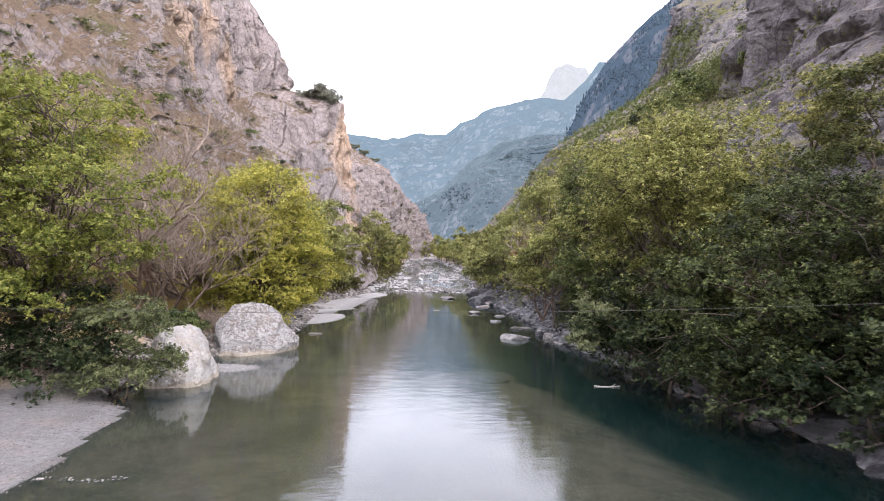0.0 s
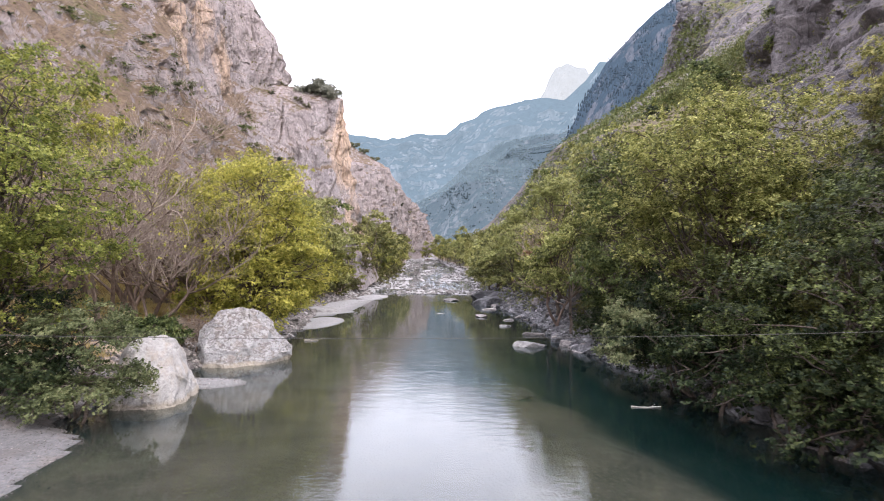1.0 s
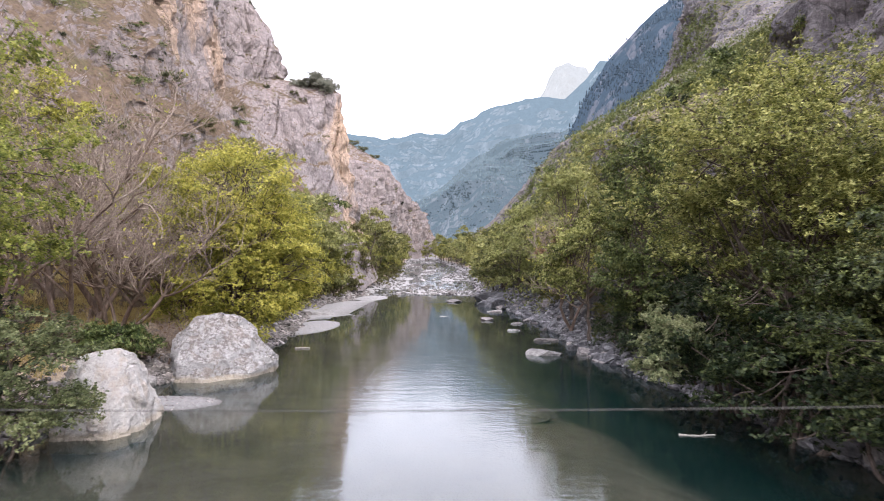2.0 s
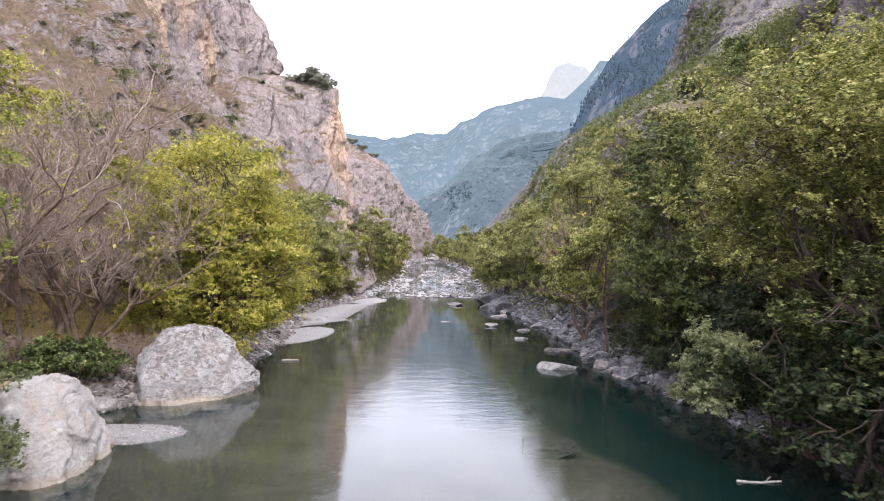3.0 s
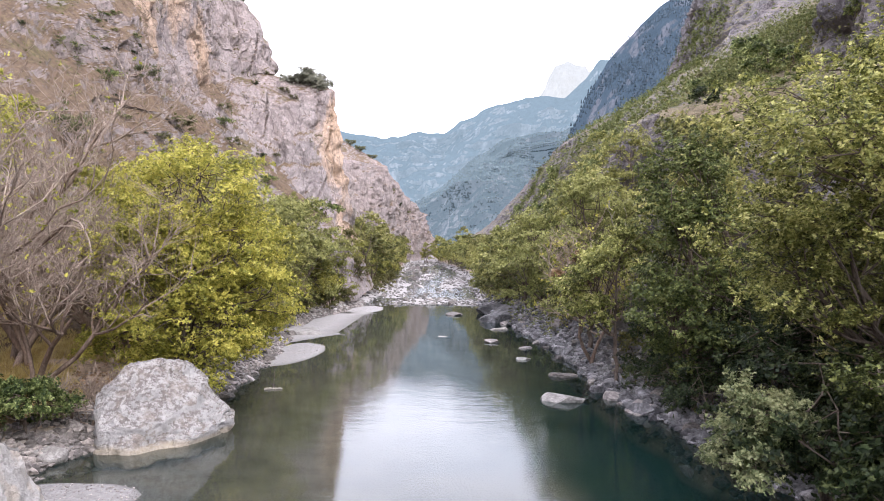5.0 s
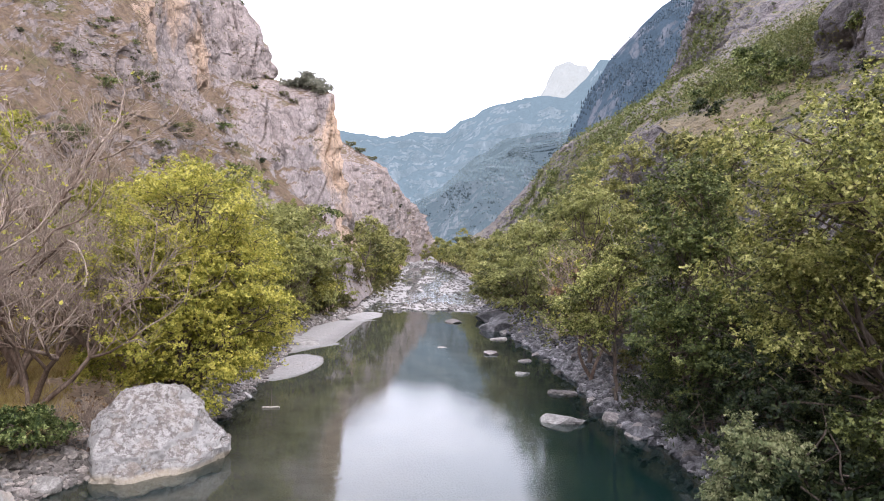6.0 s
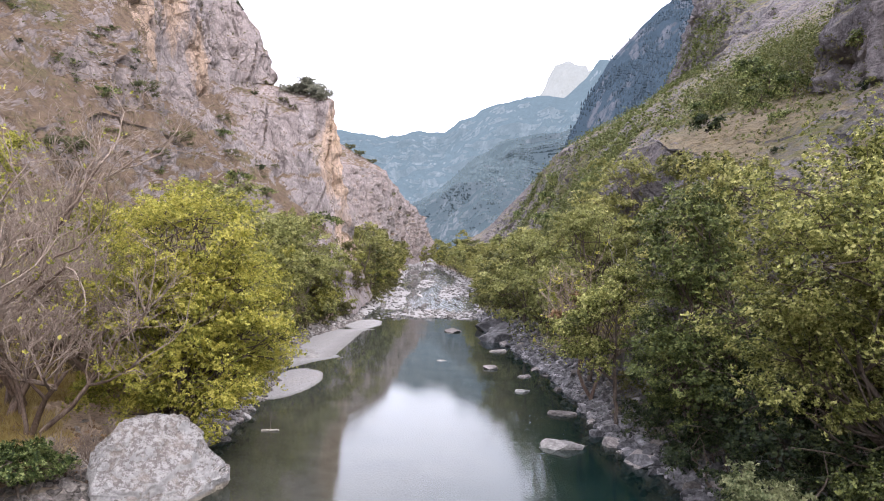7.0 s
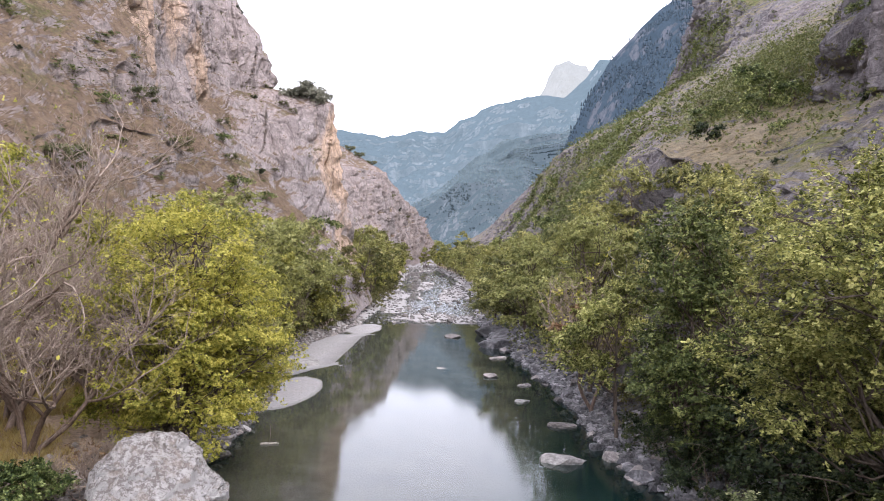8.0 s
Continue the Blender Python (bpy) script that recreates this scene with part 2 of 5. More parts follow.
def leaf_paint(name, low, mid, high, glow=0.28):
    p = Paint(name)
    one = p.place.outputs["Random Per Island"]
    clump = p.noise(0.9, 2, 0.5, own=True)
    tuft = p.noise(3.5, 1, 0.5, own=True)
    tree = p.node("ShaderNodeObjectInfo").outputs["Random"]
    fac = p.math("ADD", p.math("MULTIPLY", one, 0.8), p.math("ADD", p.math("MULTIPLY", p.math("SUBTRACT", clump, 0.5), 1.6), p.math("MULTIPLY", tuft, 1.3)))
    fac = p.math("SUBTRACT", fac, 0.6)
    col = p.ramp(fac, (0.0, low), (0.5, mid), (1.0, high))
    col = p.mix(1.0, col, p.ramp(tree, (0.0, (0.88, 0.92, 0.9)), (1.0, (1.12, 1.06, 1.0))), "MULTIPLY")
    d = p.surface(col, 0.55, Specular_IOR_Level=0.22)
    t = p.node("ShaderNodeBsdfTranslucent", Color=col).outputs[0]
    return p.done(blend(p, glow, d, t))


def blend(p, fac, a, b):
    n = p.node("ShaderNodeMixShader")
    p.put(n.inputs[0], fac)
    p.t.links.new(a, n.inputs[1])
    p.t.links.new(b, n.inputs[2])
    return n.outputs[0]


def bark_paint(name, light, dark):
    p = Paint(name)
    a, b = p.noise(3, 5, 0.65, (1, 1, 0.3), True), p.noise(18, 4, 0.6, (1, 1, 0.35), True)
    col = p.mix(p.ramp(a, (0.38, 0.0), (0.62, 1.0)), dark, light)
    col = p.mix(p.ramp(b, (0.4, 0.5), (0.6, 0.0)), col, tuple(0.5 * c for c in dark))
    return p.done(p.surface(col, 0.9, p.bump(b, 0.6, 0.03), Specular_IOR_Level=0.2))


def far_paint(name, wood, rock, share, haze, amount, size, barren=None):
    """Far mountainside: dark woods with pale bare rock, haze painted in as a share of emission."""
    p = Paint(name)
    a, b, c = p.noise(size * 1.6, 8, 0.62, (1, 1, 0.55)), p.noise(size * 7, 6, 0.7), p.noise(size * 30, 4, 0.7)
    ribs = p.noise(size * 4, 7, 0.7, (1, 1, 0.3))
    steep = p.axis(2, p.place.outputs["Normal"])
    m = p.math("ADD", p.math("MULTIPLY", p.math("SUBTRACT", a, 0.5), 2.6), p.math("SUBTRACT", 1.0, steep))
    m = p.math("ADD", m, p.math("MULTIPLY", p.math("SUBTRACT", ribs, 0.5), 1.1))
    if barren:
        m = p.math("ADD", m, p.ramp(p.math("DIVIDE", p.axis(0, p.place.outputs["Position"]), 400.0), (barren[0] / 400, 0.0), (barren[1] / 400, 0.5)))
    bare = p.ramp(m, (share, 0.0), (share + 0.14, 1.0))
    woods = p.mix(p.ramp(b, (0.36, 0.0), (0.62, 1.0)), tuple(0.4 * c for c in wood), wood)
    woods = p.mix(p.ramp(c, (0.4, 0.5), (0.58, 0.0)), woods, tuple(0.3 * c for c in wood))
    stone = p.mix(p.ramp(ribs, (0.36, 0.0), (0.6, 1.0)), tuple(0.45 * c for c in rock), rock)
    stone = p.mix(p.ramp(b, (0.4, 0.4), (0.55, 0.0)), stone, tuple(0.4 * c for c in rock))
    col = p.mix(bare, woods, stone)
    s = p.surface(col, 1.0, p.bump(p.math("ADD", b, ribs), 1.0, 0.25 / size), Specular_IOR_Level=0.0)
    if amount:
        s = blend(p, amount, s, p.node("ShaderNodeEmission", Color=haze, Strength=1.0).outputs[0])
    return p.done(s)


LAWNS = [(28, 200, 27, 20), (21, 150, 17, 14), (31, 240, 33, 20), (30, 80, 26, 8), (44, 110, 34, 16), (80, 190, 62, 26), (19, 104, 15, 12), (24, 130, 21, 16), (30, 170, 31, 18), (15, 88, 11, 9), (36, 92, 30, 8)]
CLIFF = rock_paint("limestone", (0.455, 0.408, 0.408), (0.305, 0.268, 0.272), grass=(0.175, 0.125, 0.09), cover=0.58, meadow=0.36, lush=0.54, stains=[(-20, 136.5, 27, 6), (-19, 136, 33, 4), (-17.5, 133, 14, 4), (-40, 124, 40, 5), (-40.5, 106, 41, 6), (-41.5, 116, 49, 5)], earth=[(-27, 52, 4, 10), (-28, 61, 5, 10), (-29, 70, 7, 9), (-33, 107, 16, 9), (-37, 113, 27, 8), (-39, 126, 36.5, 7), (-24, 120, 17, 7)])
CLIFF_RIGHT = rock_paint("weathered_limestone", (0.27, 0.258, 0.275), (0.085, 0.08, 0.088), grass=(0.21, 0.175, 0.12), green=(0.09, 0.105, 0.028), cover=0.74, lush=0.46, lawn=LAWNS, earth=[(20, 68, 19, 6), (23, 70, 20, 6), (20, 64, 17.5, 5)])
BOULDER = boulder_paint()
PALE_BOULDER = boulder_paint("bleached_boulder", 0.25, (0.66, 0.635, 0.62), 0.35)
STONE = stone_paint("river_stone", (0.35, 0.325, 0.315), (0.19, 0.175, 0.17))
DARK_STONE = stone_paint("bank_stone", (0.27, 0.27, 0.286), (0.075, 0.076, 0.083))
PALE_STONE = stone_paint("bleached_stone", (0.42, 0.41, 0.406), (0.29, 0.282, 0.278))
BARK = bark_paint("grey_bark", (0.2, 0.165, 0.14), (0.075, 0.055, 0.045))
BROWN_BARK = bark_paint("brown_bark", (0.3, 0.23, 0.19), (0.14, 0.1, 0.08))
PALE_BARK = bark_paint("bleached_twigs", (0.45, 0.37, 0.315), (0.26, 0.2, 0.165))
LEAF_YELLOW = leaf_paint("yellow_green_leaf", (0.15, 0.17, 0.038), (0.4, 0.4, 0.09), (0.62, 0.585, 0.175), 0.46)
LEAF_PLANE = leaf_paint("plane_tree_leaf", (0.09, 0.118, 0.028), (0.265, 0.285, 0.065), (0.48, 0.465, 0.13), 0.4)
LEAF_GREEN = leaf_paint("green_leaf", (0.03, 0.05, 0.016), (0.125, 0.16, 0.05), (0.43, 0.47, 0.2))
LEAF_OLIVE = leaf_paint("olive_leaf", (0.125, 0.136, 0.048), (0.285, 0.292, 0.105), (0.46, 0.45, 0.19), 0.4)
# dark green lowered further to carry the shade under overhanging trees
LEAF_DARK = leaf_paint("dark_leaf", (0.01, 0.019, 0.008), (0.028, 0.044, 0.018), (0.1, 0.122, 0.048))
LEAF_GREY = leaf_paint("grey_green_leaf", (0.27, 0.265, 0.22), (0.37, 0.36, 0.3), (0.46, 0.445, 0.37), 0.6)
LEAF_SILVER = leaf_paint("silvery_leaf", (0.11, 0.135, 0.062), (0.225, 0.245, 0.125), (0.4, 0.4, 0.23))
LEAF_LIME = leaf_paint("lime_green_leaf", (0.05, 0.064, 0.02), (0.25, 0.27, 0.082), (0.56, 0.56, 0.24), 0.4)
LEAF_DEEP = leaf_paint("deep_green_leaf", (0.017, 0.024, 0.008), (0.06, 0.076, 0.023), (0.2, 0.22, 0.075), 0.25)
LEAF_WILLOW = leaf_paint("willow_leaf", (0.05, 0.064, 0.027), (0.125, 0.148, 0.066), (0.27, 0.285, 0.145))
LEAF_HILL = leaf_paint("hillside_leaf", (0.07, 0.086, 0.028), (0.13, 0.15, 0.054), (0.25, 0.255, 0.1))
LEAF_FERN = leaf_paint("fern_green_leaf", (0.032, 0.048, 0.016), (0.11, 0.138, 0.044), (0.28, 0.305, 0.11))
LEAF_MOSS = leaf_paint("mossy_leaf", (0.05, 0.06, 0.022), (0.145, 0.155, 0.054), (0.3, 0.29, 0.11))
LEAF_RUST = leaf_paint("withered_leaf", (0.12, 0.075, 0.042), (0.2, 0.125, 0.07), (0.28, 0.19, 0.11))
LEAF_STRAW = leaf_paint("dry_grass_blade", (0.32, 0.23, 0.1), (0.5, 0.4, 0.17), (0.62, 0.52, 0.26), 0.5)
LEAF_BUSH = leaf_paint("ledge_bush_leaf", (0.075, 0.082, 0.042), (0.145, 0.15, 0.076), (0.24, 0.235, 0.13))
LEAF_GOLD = leaf_paint("golden_green_leaf", (0.13, 0.145, 0.036), (0.31, 0.31, 0.078), (0.5, 0.475, 0.155), 0.4)
LEAF_SCRUB = leaf_paint("scrub_leaf", (0.07, 0.075, 0.03), (0.13, 0.13, 0.045), (0.22, 0.19, 0.08))


def ground_paint():
    p = Paint("bank_and_bed")
    z = p.axis(2, p.place.outputs["Position"])
    mid, fine, grit = p.noise(0.5, 5, 0.6), p.noise(5, 5, 0.7), p.cells(9)
    gravel = p.mix(p.ramp(fine, (0.35, 0.0), (0.65, 1.0)), (0.125, 0.122, 0.123), (0.2, 0.195, 0.197))
    gravel = p.mix(p.ramp(grit, (0.0, 0.55), (0.35, 0.0)), gravel, (0.27, 0.263, 0.265))
    gravel = p.mix(p.ramp(mid, (0.5, 0.0), (0.68, 0.25)), gravel, (0.28, 0.2, 0.15))
    gravel = p.mix(p.ramp(p.noise(0.4, 7, 0.7), (0.52, 0.0), (0.64, 0.55)), gravel, (0.11, 0.102, 0.1))
    dry = p.mix(p.ramp(fine, (0.35, 0.0), (0.65, 1.0)), (0.28, 0.27, 0.268), (0.4, 0.388, 0.385))
    gravel = p.mix(p.ramp(p.math("MULTIPLY", p.axis(1, p.place.outputs["Position"]), 0.005), (0.15, 0.0), (0.19, 0.4), (0.32, 0.55), (0.6, 0.8)), gravel, dry)
    bed = p.mix(p.ramp(mid, (0.35, 0.0), (0.65, 1.0)), (0.145, 0.121, 0.098), (0.255, 0.218, 0.18))
    bed = p.mix(p.ramp(p.cells(4), (0.05, 0.6), (0.4, 0.0)), bed, (0.33, 0.285, 0.235))
    bed = p.mix(p.ramp(p.math("MULTIPLY", p.axis(1, p.place.outputs["Position"]), 0.005), (0.59, 0.0), (0.65, 0.85)), bed, dry)
    # bed darkens with depth, teal upstream: colour standing in for light lost in water
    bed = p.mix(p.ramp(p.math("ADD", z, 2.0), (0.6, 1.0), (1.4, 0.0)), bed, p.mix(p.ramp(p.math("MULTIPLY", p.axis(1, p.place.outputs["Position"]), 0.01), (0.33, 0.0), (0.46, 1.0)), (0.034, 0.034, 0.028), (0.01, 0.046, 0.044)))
    soil = p.mix(p.ramp(p.noise(0.35, 5, 0.6), (0.38, 0.0), (0.62, 1.0)), (0.44, 0.33, 0.25), (0.48, 0.375, 0.265))
    soil = p.mix(p.ramp(fine, (0.35, 0.6), (0.6, 0.0)), soil, (0.09, 0.07, 0.045))
    gravel = p.mix(p.ramp(p.math("ADD", z, p.math("MULTIPLY", mid, 0.04)), (0.015, 0.6), (0.07, 0.0)), gravel, (0.1, 0.094, 0.09))
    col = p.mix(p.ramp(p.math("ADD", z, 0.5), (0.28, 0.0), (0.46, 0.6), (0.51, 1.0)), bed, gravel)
    bank = p.math("ADD", z, p.math("MULTIPLY", p.math("SUBTRACT", mid, 0.5), 1.5))
    rise = p.math("MULTIPLY", p.math("MAXIMUM", p.math("SUBTRACT", p.axis(1, p.place.outputs["Position"]), 125.0), 0.0), 0.032)
    bank = p.math("SUBTRACT", bank, rise)
    col = p.mix(p.ramp(p.math("MULTIPLY", bank, 0.5), (0.32, 0.0), (0.6, 1.0)), col, soil)
    h = p.math("ADD", fine, p.math("MULTIPLY", grit, 0.5))
    return p.done(p.surface(col, 0.9, p.bump(h, 0.7, 0.12), Specular_IOR_Level=0.25))


def water_paint():
    """Clear greenish river water: ripples where the wind and the current stir it."""
    p = Paint("river_water")
    y = p.axis(1, p.place.outputs["Position"])
    fine = p.noise(5.0, 3, 0.6, (0.45, 1.3, 1))
    wide = p.noise(1.3, 2, 0.5, (0.5, 1.2, 1))
    patch = p.noise(0.09, 3, 0.55, (1, 0.5, 1))
    stir = p.ramp(p.math("ADD", p.math("MULTIPLY", y, 0.01), p.math("MULTIPLY", p.math("SUBTRACT", patch, 0.5), 0.25)), (0.5, 1.0), (0.62, 0.25), (1.1, 0.2), (1.22, 1.0))
    mid = p.math("ABSOLUTE", p.math("ADD", p.axis(0, p.place.outputs["Position"]), p.math("MULTIPLY", p.math("SUBTRACT", patch, 0.5), 8.0)))
    stir = p.math("MULTIPLY", stir, p.ramp(p.math("MULTIPLY", mid, 0.1), (0.45, 1.0), (0.85, 0.3)))
    h = p.math("MULTIPLY", p.math("ADD", p.math("MULTIPLY", fine, 0.4), p.math("MULTIPLY", wide, 0.6)), stir)
    h = p.math("MULTIPLY", h, p.math("ADD", 1.0, p.math("MULTIPLY", 5.0, p.ramp(p.math("MULTIPLY", y, 0.005), (0.6, 0.0), (0.65, 1.0)))))
    n = p.bump(h, 0.12, 0.1)
    gloss = p.node("ShaderNodeBsdfGlossy", Color=(0.9, 0.93, 0.96), Roughness=0.035, Normal=n).outputs[0]
    deep = p.node("ShaderNodeBsdfDiffuse", Color=(0.009, 0.043, 0.042)).outputs[0]
    clear = p.node("ShaderNodeBsdfTransparent", Color=(0.58, 0.585, 0.545)).outputs[0]
    body = blend(p, 0.78, deep, clear)
    f = p.node("ShaderNodeFresnel", IOR=1.37, Normal=n).outputs[0]
    return p.done(blend(p, f, body, gloss))


GROUND, WATER = ground_paint(), water_paint()

# ---- the lie of the land ----
LEFT_Y = [-40, 10, 20, 24, 27.5, 28.5, 30, 34, 38, 45, 51, 57, 62, 70, 80, 95, 107, 124, 140, 180, 240, 300, 420]
LEFT_X = [-11.5, -10.8, -10.5, -11.0, -11.9, -13, -14.3, -14.3, -14.2, -13.6, -12.2, -12.2, -13, -14.4, -15.5, -16.8, -14.8, -13.5, -13, -12.5, -14, -16.5, -18]
RIGHT_Y = [-40, 20, 23.5, 27.8, 33.7, 39, 43, 48, 52, 60, 70, 86, 105, 120, 140, 180, 240, 300, 420]
RIGHT_X = [12.5, 12, 12.2, 11, 10.2, 9.5, 8.8, 8.6, 7.9, 7.7, 7.5, 6.4, 5.0, 4.4, 5.0, 5.5, 1.5, -6, -12]
# gravel bars: middle, half width, half length, height
BARS = [(-11.9, 67, 2.1, 6.8, 0.07), (-9.7, 90, 5.2, 12.5, -0.04), (-12.5, 112, 2.6, 7, 0.16), (-11.9, 37.0, 2.7, 1.5, 0.1), (-4, 128, 5, 7, 0.12), (3, 124, 3, 6, 0.1)]


def left_edge(y):
    return np.interp(y, LEFT_Y, LEFT_X) + 0.35 * vnoise(np.asarray(y) * 0.45, 3.1, 0, 5)


def right_edge(y):
    return np.interp(y, RIGHT_Y, RIGHT_X) + 0.4 * vnoise(np.asarray(y) * 0.4, 7.7, 0, 6)


def water_level(y):
    return np.maximum(0, np.asarray(y, float) - 125) * 0.032


def ground_z(x, y):
    x, y = np.asarray(x, float), np.asarray(y, float)
    dl, dr = left_edge(y) - x, x - right_edge(y)
    inside = np.minimum(-dl, -dr)
    deep = 0.3 + 1.3 * smooth(26, 57, y + 1.3 * x * smooth(0, 8, x) + 16 * smooth(3, 12, x) - 0.35 * x * smooth(0, -8, x))
    bed = -0.1 - deep * smooth(-0.3, 0.7, inside) + 0.15 * vnoise(x * 0.4, y * 0.25, 0, 9)
    rapid = smooth(124, 136, y)
    bed = bed * (1 - rapid) + rapid * (-0.03 + 0.3 * fbm(x * 0.3, y * 0.035, 0, 3, 21))
    near = smooth(31, 27, y)
    left = near * (0.06 * dl + 0.02) + (1 - near) * (0.42 * np.minimum(dl, 3.5) + 0.05 * dl)
    left = left + (0.12 - 0.1 * near) * np.minimum(np.maximum(dl, 0), 1.5) * fbm(x * 0.5, y * 0.5, 0, 3, 4)
    right = 0.38 * np.minimum(dr, 4) + 0.1 * fbm(x * 0.6, y * 0.6, 0, 3, 8) * np.minimum(np.maximum(dr, 0), 1)
    z = np.where(dl > 0, left, np.where(dr > 0, right, bed))
    for cx, cy, rx, ry, top in BARS:
        r = np.hypot((x - cx) / rx, (y - cy) / ry) + 0.22 * fbm(x * 0.28, y * 0.11, 0, 4, 13)
        bar = np.where(r < 1, np.minimum(top, 0.4 * (1 - r)), 0.3 * (1 - r)) - (0.025 * (x - cx) if top < 0.05 else 0.0)
        z = np.maximum(z, np.where(inside > -3, bar, -9))
    return z + water_level(y)


def axis_steps(*pieces):
    out = []
    for a, b, step in pieces:
        out.append(np.arange(a, b, step))
    return np.concatenate(out + [[pieces[-1][1]]])


gx = axis_steps((-4200, -300, 780), (-300, -60, 40), (-60, -26, 2), (-26, 18, 0.4), (18, 60, 3), (60, 300, 40), (300, 4200, 780))
gy = axis_steps((-600, -60, 60), (-60, 14, 4), (14, 100, 0.6), (100, 180, 1.0), (180, 430, 4), (430, 1000, 60), (1000, 4600, 600))
GX, GY = np.meshgrid(gx, gy)
GZ = np.where(np.abs(GX) < 60, ground_z(GX, GY), 3.0 + water_level(np.minimum(GY, 430)))
GZ = np.where(GY > 430, 12.0, GZ)
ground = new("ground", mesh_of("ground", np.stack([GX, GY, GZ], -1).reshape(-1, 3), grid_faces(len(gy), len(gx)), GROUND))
tagged(ground, "gravel and dry-grass river banks and stony river bed", "ground", kind="structure")

wx = np.linspace(-30, 26, 57)
wy = axis_steps((-80, 120, 4), (120, 340, 2))
WX, WY = np.meshgrid(wx, wy)
river = new("water", mesh_of("water", np.stack([WX, WY, water_level(WY) + 0.0 * WX], -1).reshape(-1, 3), grid_faces(len(wy), len(wx)), WATER))
river.visible_shadow = False
tagged(river, "calm grey-green river water mirroring the pale sky", "river", kind="structure")

